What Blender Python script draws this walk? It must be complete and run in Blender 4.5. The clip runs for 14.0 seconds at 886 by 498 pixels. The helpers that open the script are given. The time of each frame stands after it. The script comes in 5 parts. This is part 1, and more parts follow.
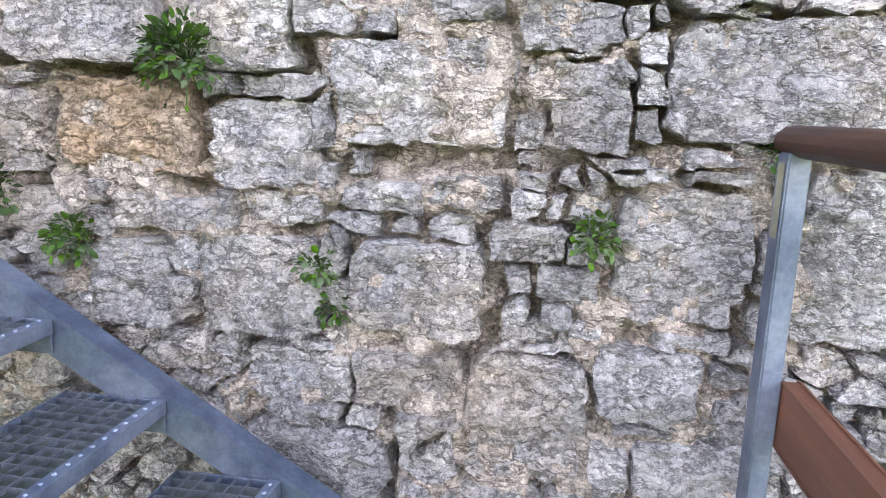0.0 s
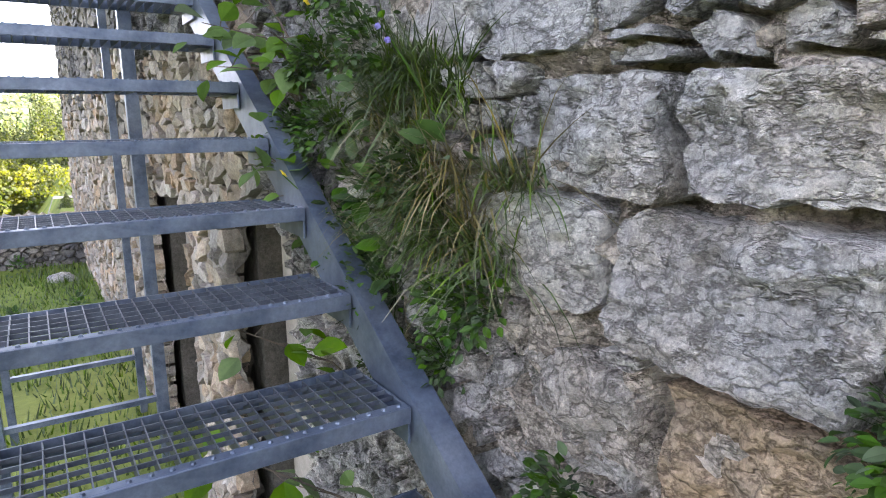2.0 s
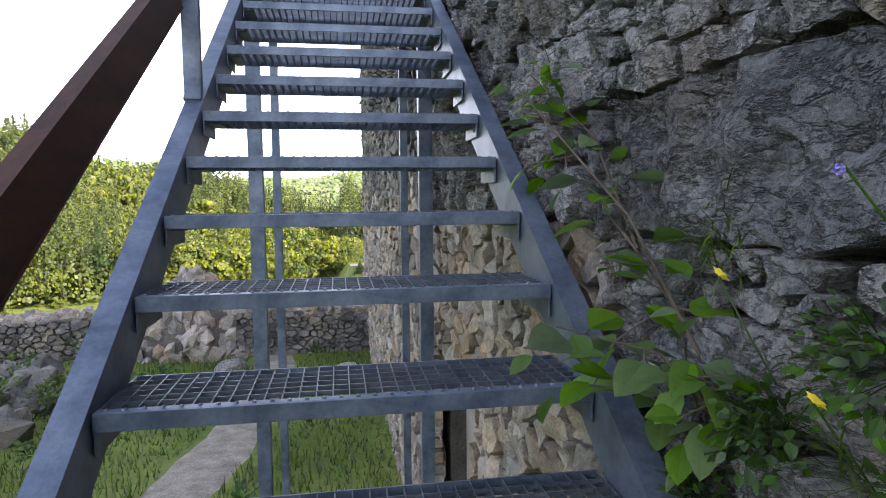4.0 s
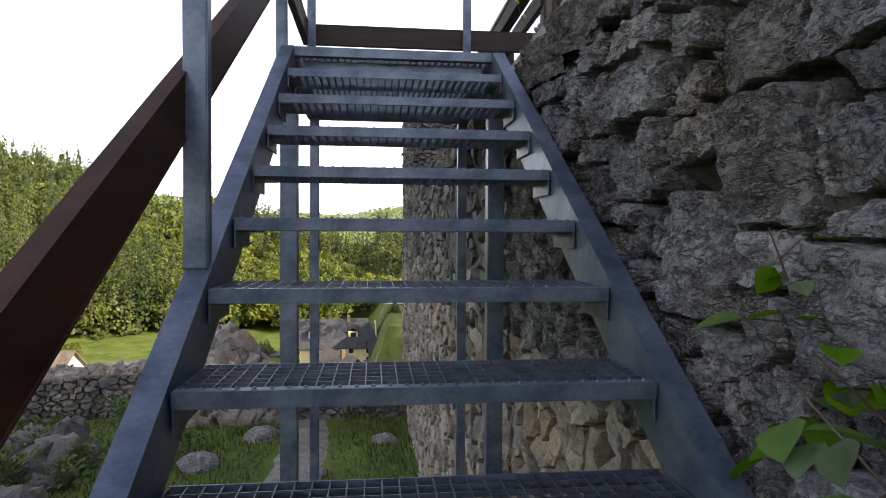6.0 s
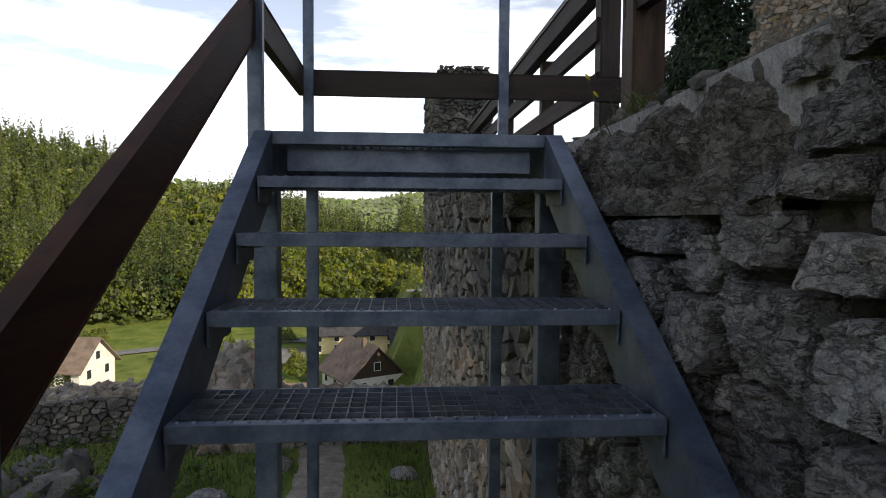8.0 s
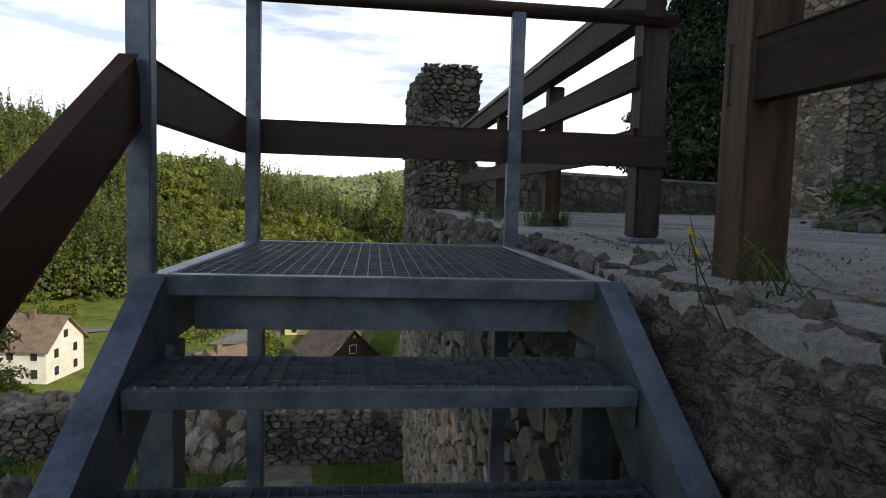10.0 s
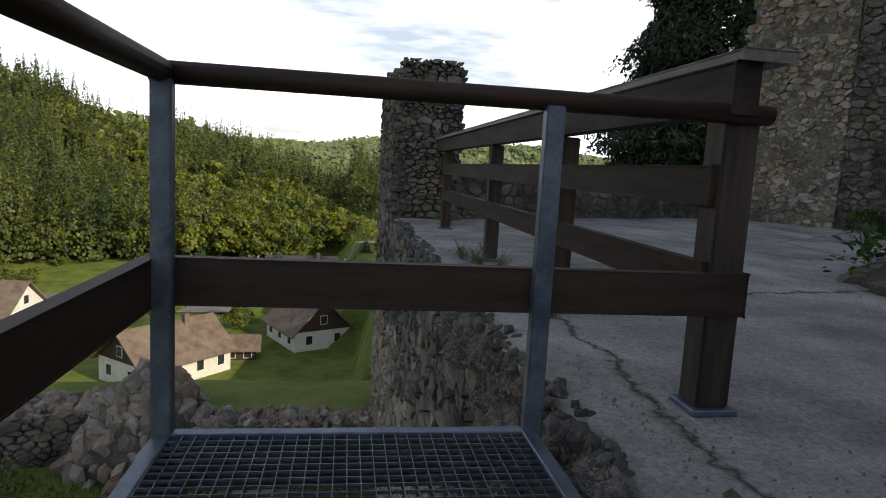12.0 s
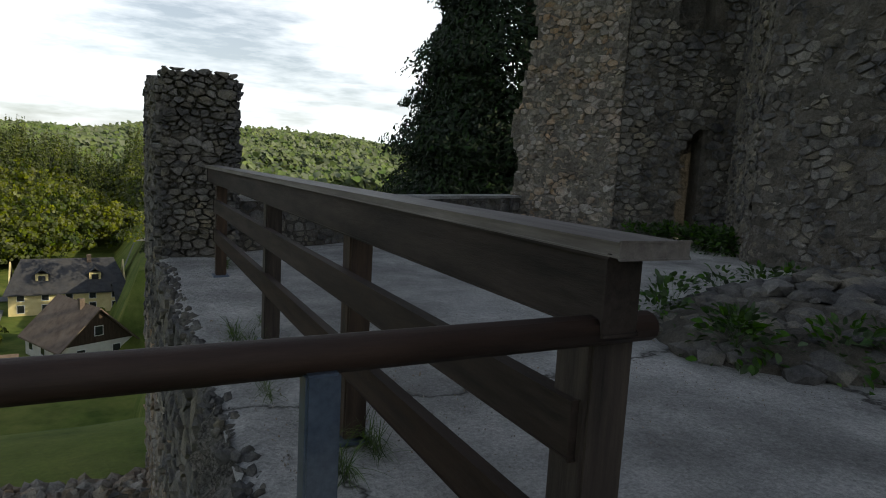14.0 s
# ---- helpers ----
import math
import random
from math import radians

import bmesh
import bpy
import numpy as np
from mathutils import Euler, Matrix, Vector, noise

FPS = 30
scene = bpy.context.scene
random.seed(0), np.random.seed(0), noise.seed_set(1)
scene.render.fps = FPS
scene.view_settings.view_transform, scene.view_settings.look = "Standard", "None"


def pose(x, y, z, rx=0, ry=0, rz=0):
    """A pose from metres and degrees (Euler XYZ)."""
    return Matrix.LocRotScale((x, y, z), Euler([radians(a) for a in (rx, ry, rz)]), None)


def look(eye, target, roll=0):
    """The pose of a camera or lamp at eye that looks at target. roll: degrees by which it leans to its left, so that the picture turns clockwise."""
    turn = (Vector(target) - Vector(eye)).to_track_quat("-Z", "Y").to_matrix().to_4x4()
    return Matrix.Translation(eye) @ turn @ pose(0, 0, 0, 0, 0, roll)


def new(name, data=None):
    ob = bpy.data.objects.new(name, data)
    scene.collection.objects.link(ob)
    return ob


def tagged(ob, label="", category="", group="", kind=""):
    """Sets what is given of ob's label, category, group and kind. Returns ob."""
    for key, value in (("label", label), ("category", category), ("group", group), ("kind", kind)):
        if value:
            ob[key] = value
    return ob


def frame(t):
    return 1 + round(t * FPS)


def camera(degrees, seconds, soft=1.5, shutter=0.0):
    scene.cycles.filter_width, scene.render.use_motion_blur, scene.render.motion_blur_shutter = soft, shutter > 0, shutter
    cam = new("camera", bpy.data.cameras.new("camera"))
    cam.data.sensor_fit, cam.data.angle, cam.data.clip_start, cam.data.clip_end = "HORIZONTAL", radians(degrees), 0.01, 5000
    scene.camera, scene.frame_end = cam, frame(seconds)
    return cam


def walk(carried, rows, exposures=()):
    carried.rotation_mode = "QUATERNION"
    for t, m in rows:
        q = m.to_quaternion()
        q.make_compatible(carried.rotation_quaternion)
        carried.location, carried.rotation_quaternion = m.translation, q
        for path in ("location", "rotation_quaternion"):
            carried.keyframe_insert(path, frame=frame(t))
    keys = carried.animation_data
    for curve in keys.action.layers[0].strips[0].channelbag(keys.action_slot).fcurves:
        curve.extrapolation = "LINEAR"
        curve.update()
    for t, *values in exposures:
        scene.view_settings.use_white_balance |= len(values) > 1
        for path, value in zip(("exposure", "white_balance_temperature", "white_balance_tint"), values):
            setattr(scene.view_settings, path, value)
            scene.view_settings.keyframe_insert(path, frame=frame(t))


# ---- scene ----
from mathutils import geometry

cam = camera(70.0, 14.0, 1.0)
PATH = [
    (0.0, (-0.764, -5.628, -2.357), (1.166, -5.310, -2.773), 1.0),
    (0.5, (-0.570, -5.581, -2.228), (1.263, -4.905, -2.659), 0.6),
    (1.0, (-0.378, -5.498, -2.090), (1.274, -4.456, -2.522), 0.7),
    (1.5, (-0.213, -5.244, -1.996), (1.171, -3.870, -2.438), 0.4),
    (2.0, (-0.108, -4.991, -1.906), (0.951, -3.343, -2.307), -0.4),
    (2.5, (-0.040, -4.710, -1.796), (0.720, -2.889, -2.123), -0.8),
    (3.0, (-0.027, -4.480, -1.682), (0.492, -2.567, -1.949), -1.0),
    (3.5, (-0.041, -4.292, -1.515), (0.356, -2.341, -1.709), -0.7),
    (4.0, (-0.033, -4.050, -1.381), (0.292, -2.084, -1.543), -0.5),
    (6.5, (-0.110, -3.032, -0.795), (0.063, -1.040, -0.830), 0.5),
    (7.0, (-0.105, -2.804, -0.630), (0.019, -0.809, -0.695), 0.5),
    (7.5, (-0.084, -2.595, -0.460), (0.038, -0.600, -0.535), 0.3),
    (8.0, (-0.055, -2.350, -0.313), (0.095, -0.358, -0.407), 0.4),
    (8.5, (-0.074, -2.107, -0.196), (0.062, -0.115, -0.293), 0.4),
    (9.0, (-0.040, -1.895, -0.074), (0.114, 0.096, -0.188), 0.8),
    (11.5, (-0.041, -0.842, 0.620), (0.258, 1.123, 0.394), 2.9),
    (12.0, (-0.043, -0.633, 0.773), (0.264, 1.327, 0.520), 3.2),
    (12.5, (-0.035, -0.441, 0.943), (0.283, 1.515, 0.672), 3.0),
    (13.0, (-0.001, -0.228, 1.076), (0.393, 1.715, 0.808), 3.3),
    (13.5, (0.025, -0.007, 1.192), (0.623, 1.882, 0.924), 3.4),
    (14.0, (0.268, 0.231, 1.282), (1.170, 1.998, 1.027), 3.2),
]
EXPOSURES = [(0.0, 3.4, 6450, 24), (1.0, 3.1, 6450, 23), (2.0, 2.65, 6250, 21), (3.0, 2.15, 6100, 19), (4.2, 1.75, 6100, 17), (6.5, 0.7, 6400, 16), (9.0, -0.05, 6400, 13), (11.5, -0.12, 6400, 12), (12.5, -0.22, 6400, 11), (13.5, -0.36, 6400, 8), (14.0, -0.42, 6400, 7)]
walk(cam, [(t, look(eye, target, roll)) for t, eye, target, roll in PATH], EXPOSURES)

# ---- sky and sun ----
SUN_TO = Vector((0.68, -0.60, 0.44)).normalized()
world = bpy.data.worlds.new("world")
scene.world = world
world.use_nodes = True
wt = world.node_tree
wt.nodes.clear()
w_out = wt.nodes.new("ShaderNodeOutputWorld")
w_bg = wt.nodes.new("ShaderNodeBackground")
w_sky = wt.nodes.new("ShaderNodeTexSky")
w_sky.sky_type = "NISHITA"
w_sky.sun_disc = False
w_sky.sun_elevation = math.asin(SUN_TO.z)
w_sky.sun_rotation = math.atan2(SUN_TO.x, SUN_TO.y)
w_sky.dust_density = 1.5
w_co = wt.nodes.new("ShaderNodeTexCoord")
w_map = wt.nodes.new("ShaderNodeMapping")
w_map.inputs["Scale"].default_value = (1.3, 1.3, 7.0)
w_no = wt.nodes.new("ShaderNodeTexNoise")
w_no.inputs["Scale"].default_value = 2.2
w_no.inputs["Detail"].default_value = 7
w_no.inputs["Roughness"].default_value = 0.6
w_ra = wt.nodes.new("ShaderNodeValToRGB")
w_ra.color_ramp.elements[0].position, w_ra.color_ramp.elements[1].position = 0.36, 0.56
w_mix = wt.nodes.new("ShaderNodeMixRGB")
w_mix.inputs[2].default_value = (17.0, 17.2, 17.6, 1)
wt.links.new(w_co.outputs["Generated"], w_map.inputs[0])
wt.links.new(w_map.outputs[0], w_no.inputs["Vector"])
wt.links.new(w_no.outputs[0], w_ra.inputs[0])
w_ra.color_ramp.elements[0].color = (0.30, 0.30, 0.30, 1)
w_sep = wt.nodes.new("ShaderNodeSeparateXYZ")
w_up = wt.nodes.new("ShaderNodeMapRange")
w_up.inputs["From Min"].default_value, w_up.inputs["From Max"].default_value = 0.12, 0.62
w_up.inputs["To Min"].default_value, w_up.inputs["To Max"].default_value = 1.0, 0.12
w_mul = wt.nodes.new("ShaderNodeMath")
w_mul.operation = "MULTIPLY"
wt.links.new(w_co.outputs["Generated"], w_sep.inputs[0])
wt.links.new(w_sep.outputs["Z"], w_up.inputs[0])
wt.links.new(w_ra.outputs[0], w_mul.inputs[0])
wt.links.new(w_up.outputs[0], w_mul.inputs[1])
wt.links.new(w_mul.outputs[0], w_mix.inputs[0])
wt.links.new(w_sky.outputs[0], w_mix.inputs[1])
wt.links.new(w_mix.outputs[0], w_bg.inputs[0])
w_bg.inputs[1].default_value = 0.12
wt.links.new(w_bg.outputs[0], w_out.inputs[0])
sun = new("sun", bpy.data.lights.new("sun", "SUN"))
sun.data.energy, sun.data.angle, sun.data.color = 5.0, radians(0.6), (1.0, 0.86, 0.62)
sun.matrix_world = look(SUN_TO * 50, (0, 0, 0))


# ---- materials ----
def material(name, dark, light, scale=6.0, rough=0.8, metal=0.0, bump=0.3, fine=60.0, third=None, rnd=0.0, stretch=(1, 1, 1), depth=0.02, spec=0.4, cracks=0.0, grain=0.45, lines=0.0, ridges=0.0):
    """Two-scale noise colour, optional patches of a third colour, per-object or per-island shift, and relief."""
    m = bpy.data.materials.new(name)
    m.use_nodes = True
    t = m.node_tree
    n, l = t.nodes, t.links
    b = n["Principled BSDF"]
    b.inputs["Metallic"].default_value = metal
    b.inputs["Specular IOR Level"].default_value = spec
    co = n.new("ShaderNodeTexCoord")
    mp = n.new("ShaderNodeMapping")
    mp.inputs["Scale"].default_value = stretch
    l.new(co.outputs["Object"], mp.inputs[0])

    def nz(s, detail, r=0.6):
        q = n.new("ShaderNodeTexNoise")
        q.inputs["Scale"].default_value, q.inputs["Detail"].default_value, q.inputs["Roughness"].default_value = s, detail, r
        l.new(mp.outputs[0], q.inputs["Vector"])
        return q

    def mix(kind, f, a, c):
        q = n.new("ShaderNodeMixRGB")
        q.blend_type = kind
        for k, v in enumerate((f, a, c)):
            if hasattr(v, "is_linked"):
                l.new(v, q.inputs[k])
            elif k == 0:
                q.inputs[0].default_value = v
            else:
                q.inputs[k].default_value = (*v, 1)
        return q.outputs[0]

    def ramp(v, lo, hi):
        q = n.new("ShaderNodeValToRGB")
        q.color_ramp.elements[0].position, q.color_ramp.elements[1].position = lo, hi
        l.new(v, q.inputs[0])
        return q.outputs[0]

    big, small = nz(scale, 5), nz(fine, 6, 0.7)
    c = mix("MIX", ramp(big.outputs[0], 0.33, 0.67), dark, light)
    if third:
        c = mix("MIX", ramp(nz(scale * 0.45, 6, 0.7).outputs[0], 0.44, 0.78), c, third)
    g = ramp(small.outputs[0], 0.25, 0.75)
    c = mix("MULTIPLY", grain, c, mix("MIX", g, (0.38, 0.38, 0.38), (1.35, 1.35, 1.35)))
    if grain > 0.5:
        speck = nz(fine * 3.2, 8, 0.8)
        c = mix("MULTIPLY", 0.6, c, mix("MIX", ramp(speck.outputs[0], 0.36, 0.62), (0.5, 0.5, 0.5), (1.3, 1.3, 1.3)))
    if lines:
        wob = nz(lines * 2.5, 6, 0.7)
        mv = n.new("ShaderNodeMixRGB")
        mv.inputs[0].default_value = 0.4
        l.new(mp.outputs[0], mv.inputs[1])
        l.new(wob.outputs["Color"], mv.inputs[2])
        ve = n.new("ShaderNodeTexVoronoi")
        ve.feature = "DISTANCE_TO_EDGE"
        ve.inputs["Scale"].default_value = lines
        l.new(mv.outputs[0], ve.inputs["Vector"])
        c = mix("MIX", ramp(ve.outputs["Distance"], 0.001, 0.0045), (0.07, 0.066, 0.06), c)
    rid = None
    if ridges:
        ms = n.new("ShaderNodeMapping")
        ms.inputs["Scale"].default_value = (1.0, 1.0, 1.9)
        l.new(co.outputs["Object"], ms.inputs[0])
        fissures = []
        for k, (sc, wide) in enumerate(((ridges, 0.030), (ridges * 2.7, 0.045))):
            q = n.new("ShaderNodeTexNoise")
            q.inputs["Scale"].default_value, q.inputs["Detail"].default_value, q.inputs["Roughness"].default_value = sc, 5, 0.62
            l.new(ms.outputs[0], q.inputs["Vector"])
            sb = n.new("ShaderNodeMath")
            sb.operation = "SUBTRACT"
            l.new(q.outputs[0], sb.inputs[0])
            sb.inputs[1].default_value = 0.5
            ab = n.new("ShaderNodeMath")
            ab.operation = "ABSOLUTE"
            l.new(sb.outputs[0], ab.inputs[0])
            fissures.append(ramp(ab.outputs[0], 0.0, wide))
        rid = mix("MULTIPLY", 0.7, fissures[0], fissures[1])
        # crevice shade painted into the colour along the fissures of the relief
        c = mix("MULTIPLY", 0.8, c, mix("MIX", rid, (0.30, 0.29, 0.28), (1.12, 1.12, 1.12)))
    if rnd:
        oi = n.new("ShaderNodeObjectInfo")
        ge = n.new("ShaderNodeNewGeometry")
        ad = n.new("ShaderNodeMath")
        ad.operation = "ADD"
        l.new(oi.outputs["Random"], ad.inputs[0])
        l.new(ge.outputs["Random Per Island"], ad.inputs[1])
        fr = n.new("ShaderNodeMath")
        fr.operation = "FRACT"
        l.new(ad.outputs[0], fr.inputs[0])
        hs = n.new("ShaderNodeHueSaturation")
        mr = n.new("ShaderNodeMapRange")
        mr.inputs["To Min"].default_value, mr.inputs["To Max"].default_value = 1 - rnd, 1 + rnd
        l.new(fr.outputs[0], mr.inputs[0])
        l.new(mr.outputs[0], hs.inputs["Value"])
        m2 = n.new("ShaderNodeMath")
        m2.operation = "MULTIPLY_ADD"
        l.new(fr.outputs[0], m2.inputs[0])
        m2.inputs[1].default_value, m2.inputs[2].default_value = 7.3, 0.0
        f2 = n.new("ShaderNodeMath")
        f2.operation = "FRACT"
        l.new(m2.outputs[0], f2.inputs[0])
        m3 = n.new("ShaderNodeMapRange")
        m3.inputs["To Min"].default_value, m3.inputs["To Max"].default_value = 0.6, 1.5
        l.new(f2.outputs[0], m3.inputs[0])
        l.new(m3.outputs[0], hs.inputs["Saturation"])
        l.new(c, hs.inputs["Color"])
        c = hs.outputs[0]
    l.new(c, b.inputs["Base Color"])
    rr = n.new("ShaderNodeMapRange")
    rr.inputs["To Min"].default_value, rr.inputs["To Max"].default_value = max(0.05, rough - 0.12), min(1, rough + 0.1)
    l.new(small.outputs[0], rr.inputs[0])
    l.new(rr.outputs[0], b.inputs["Roughness"])
    if bump:
        h = mix("ADD", 0.5 if grain > 0.5 else 0.35, nz(scale * 2.2, 9, 0.72).outputs[0], small.outputs[0])
        if cracks:
            vo = n.new("ShaderNodeTexVoronoi")
            vo.inputs["Scale"].default_value = cracks
            vo.inputs["Randomness"].default_value = 1.0
            l.new(mp.outputs[0], vo.inputs["Vector"])
            h = mix("ADD", 0.55, h, vo.outputs["Distance"])
        if ridges:
            h = mix("ADD", 0.4, h, rid)
        bp = n.new("ShaderNodeBump")
        bp.inputs["Strength"].default_value, bp.inputs["Distance"].default_value = bump, depth
        l.new(h, bp.inputs["Height"])
        l.new(bp.outputs[0], b.inputs["Normal"])
    return m


STONE = material("limestone", (0.42, 0.42, 0.43), (0.74, 0.725, 0.70), 5.0, 0.9, bump=1.0, fine=70, third=(0.72, 0.63, 0.53), rnd=0.2, depth=0.09, spec=0.15, cracks=20, grain=0.8, ridges=7.0)
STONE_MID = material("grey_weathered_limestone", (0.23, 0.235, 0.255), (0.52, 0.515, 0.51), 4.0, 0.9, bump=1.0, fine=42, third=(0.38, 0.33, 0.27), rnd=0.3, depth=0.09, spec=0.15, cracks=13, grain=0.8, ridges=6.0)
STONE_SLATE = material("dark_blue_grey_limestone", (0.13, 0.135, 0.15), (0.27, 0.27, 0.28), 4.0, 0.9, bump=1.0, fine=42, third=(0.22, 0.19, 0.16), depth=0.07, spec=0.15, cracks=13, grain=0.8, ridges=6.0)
STONE_TAN = material("tan_stone", (0.34, 0.27, 0.20), (0.52, 0.42, 0.32), 6.0, 0.9, bump=0.9, fine=60, third=(0.58, 0.40, 0.24), depth=0.05, spec=0.15, cracks=18, grain=0.8, ridges=8.0)
STONE_DARK = material("dark_rubble_stone", (0.06, 0.06, 0.064), (0.165, 0.158, 0.148), 3.0, 0.92, bump=0.9, fine=36, third=(0.30, 0.27, 0.21), rnd=0.25, depth=0.03, spec=0.2, cracks=8, grain=0.75)
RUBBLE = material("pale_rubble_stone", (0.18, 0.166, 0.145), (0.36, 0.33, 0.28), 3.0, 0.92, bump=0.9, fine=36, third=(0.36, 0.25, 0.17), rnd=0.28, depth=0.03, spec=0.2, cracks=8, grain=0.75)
MORTAR = material("lime_mortar", (0.56, 0.48, 0.40), (0.80, 0.71, 0.61), 7.0, 0.95, bump=1.0, fine=50, third=(0.45, 0.40, 0.35), depth=0.06, spec=0.1, cracks=25, grain=0.8, ridges=9.0)
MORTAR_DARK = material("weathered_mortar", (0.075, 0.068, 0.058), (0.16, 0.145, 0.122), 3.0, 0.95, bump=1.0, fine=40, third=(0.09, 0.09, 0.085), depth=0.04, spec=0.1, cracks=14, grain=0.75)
CRUMBLE = material("crumbling_lime_concrete", (0.15, 0.145, 0.14), (0.34, 0.32, 0.29), 5.0, 0.95, bump=1.0, fine=46, third=(0.24, 0.20, 0.15), depth=0.05, spec=0.1, cracks=22, grain=0.75, ridges=7.0)
PLASTER = material("old_plaster", (0.25, 0.23, 0.20), (0.36, 0.33, 0.29), 3.0, 0.9, bump=0.4, fine=60, third=(0.18, 0.16, 0.14))
MORTAR_RUIN = material("grey_lime_mortar", (0.13, 0.118, 0.10), (0.25, 0.228, 0.19), 3.0, 0.95, bump=1.0, fine=40, third=(0.12, 0.11, 0.10), depth=0.06, spec=0.1, cracks=14, grain=0.75)
STEEL = material("galvanised_steel", (0.050, 0.068, 0.102), (0.112, 0.145, 0.205), 9.0, 0.45, metal=0.5, bump=0.06, fine=90, third=(0.21, 0.24, 0.29), depth=0.003, spec=0.5)
GRATE = material("galvanised_grating", (0.06, 0.072, 0.09), (0.13, 0.148, 0.175), 12.0, 0.45, metal=0.5, bump=0.03, fine=120, depth=0.002)
WOOD = material("stained_wood", (0.017, 0.0095, 0.007), (0.045, 0.023, 0.015), 5.0, 0.66, bump=0.25, fine=45, third=(0.065, 0.038, 0.027), rnd=0.15, stretch=(4, 0.5, 4), depth=0.006, spec=0.28)
WOOD_RAIL = material("weathered_brown_wood", (0.026, 0.014, 0.010), (0.062, 0.033, 0.023), 5.0, 0.55, bump=0.35, fine=45, third=(0.10, 0.06, 0.042), rnd=0.15, stretch=(0.5, 4, 4), depth=0.006, spec=0.35)
YELLOW = material("worn_yellow_paint", (0.13, 0.13, 0.095), (0.22, 0.205, 0.11), 14.0, 0.6, bump=0.1, fine=80, third=(0.22, 0.24, 0.25))
WOOD_RED = material("reddish_stained_wood", (0.06, 0.026, 0.015), (0.12, 0.05, 0.028), 5.0, 0.5, bump=0.25, fine=45, third=(0.15, 0.07, 0.042), rnd=0.15, stretch=(0.5, 4, 4), depth=0.006, spec=0.45)
WOOD_X = material("stained_wood_across", (0.015, 0.009, 0.007), (0.040, 0.022, 0.015), 5.0, 0.64, bump=0.25, fine=45, third=(0.06, 0.038, 0.028), rnd=0.15, stretch=(0.5, 4, 4), depth=0.006, spec=0.28)
WOOD_DARK = material("dark_fence_wood", (0.009, 0.0068, 0.0058), (0.028, 0.020, 0.016), 5.0, 0.75, bump=0.35, fine=45, third=(0.05, 0.038, 0.032), rnd=0.2, stretch=(4, 0.5, 4), depth=0.008, spec=0.2)
WOOD_Z = material("weathered_post_wood", (0.011, 0.0075, 0.006), (0.042, 0.028, 0.02), 5.0, 0.7, bump=0.35, fine=45, third=(0.10, 0.068, 0.048), rnd=0.15, stretch=(5, 5, 0.5), depth=0.008, spec=0.3)
WOOD_GREY = material("grey_cap_wood", (0.085, 0.076, 0.07), (0.19, 0.172, 0.16), 5.0, 0.6, bump=0.3, fine=45, third=(0.10, 0.08, 0.07), stretch=(5, 0.4, 5), depth=0.006)
CONCRETE = material("weathered_concrete", (0.37, 0.364, 0.35), (0.62, 0.61, 0.585), 1.6, 0.92, bump=0.9, fine=48, third=(0.15, 0.145, 0.14), depth=0.07, spec=0.2, cracks=14, grain=0.8, lines=0.3)
GROUND = material("meadow_ground", (0.06, 0.095, 0.017), (0.145, 0.185, 0.038), 0.35, 0.95, bump=0.8, fine=9.0, third=(0.21, 0.22, 0.06), depth=0.08, spec=0.1)
DIRT = material("gravel_path", (0.19, 0.165, 0.13), (0.37, 0.33, 0.27), 4.5, 0.95, bump=0.8, fine=40, third=(0.22, 0.2, 0.15), depth=0.02, spec=0.1, grain=0.75)


def leafy(name, dark, light, scale=3.0, rnd=0.3, through_light=0.25):
    """Foliage: varied green with light passing through the leaf."""
    m = material(name, dark, light, scale, 0.6, bump=0.0, fine=20, rnd=rnd, spec=0.25)
    n, l = m.node_tree.nodes, m.node_tree.links
    b = n["Principled BSDF"]
    tr = n.new("ShaderNodeBsdfTranslucent")
    mx = n.new("ShaderNodeMixShader")
    mx.inputs[0].default_value = through_light
    l.new(b.inputs["Base Color"].links[0].from_socket, tr.inputs[0])
    l.new(b.outputs[0], mx.inputs[1])
    l.new(tr.outputs[0], mx.inputs[2])
    l.new(mx.outputs[0], n["Material Output"].inputs[0])
    return m


LEAF = leafy("fresh_leaves", (0.024, 0.056, 0.014), (0.07, 0.125, 0.03), 8, 0.4)
GRASS = leafy("grass_blades", (0.035, 0.065, 0.018), (0.13, 0.18, 0.055), 9, 0.45)
# brighter copy of the leaf green: backlight is put into the colour
SHOOT = leafy("backlit_sapling_leaves", (0.075, 0.15, 0.028), (0.17, 0.27, 0.055), 8, 0.3, 0.45)
BUSH = leafy("bush_leaves", (0.035, 0.06, 0.014), (0.10, 0.14, 0.032), 3)
GRASS_DRY = leafy("dry_grass_blades", (0.14, 0.12, 0.06), (0.28, 0.24, 0.13), 5)
BROADLEAF = leafy("broadleaf_foliage", (0.042, 0.074, 0.014), (0.22, 0.238, 0.046), 0.09, 0.3, 0.33)
CONIFER = leafy("conifer_foliage", (0.022, 0.040, 0.014), (0.125, 0.145, 0.038), 0.10, 0.25, 0.2)
# the crowns' shade is in this near-black green
SHADED_TREE = leafy("shade_darkened_foliage", (0.007, 0.017, 0.007), (0.024, 0.043, 0.015), 0.6, 0.3, 0.1)
FAR_FOREST = material("distant_forest", (0.09, 0.125, 0.06), (0.17, 0.20, 0.10), 0.03, 0.95, bump=0.0, fine=0.3, rnd=0.25, spec=0.1)
BARK = material("bark", (0.06, 0.045, 0.035), (0.14, 0.11, 0.085), 6, 0.9, bump=0.6, fine=40, stretch=(3, 3, 0.6))


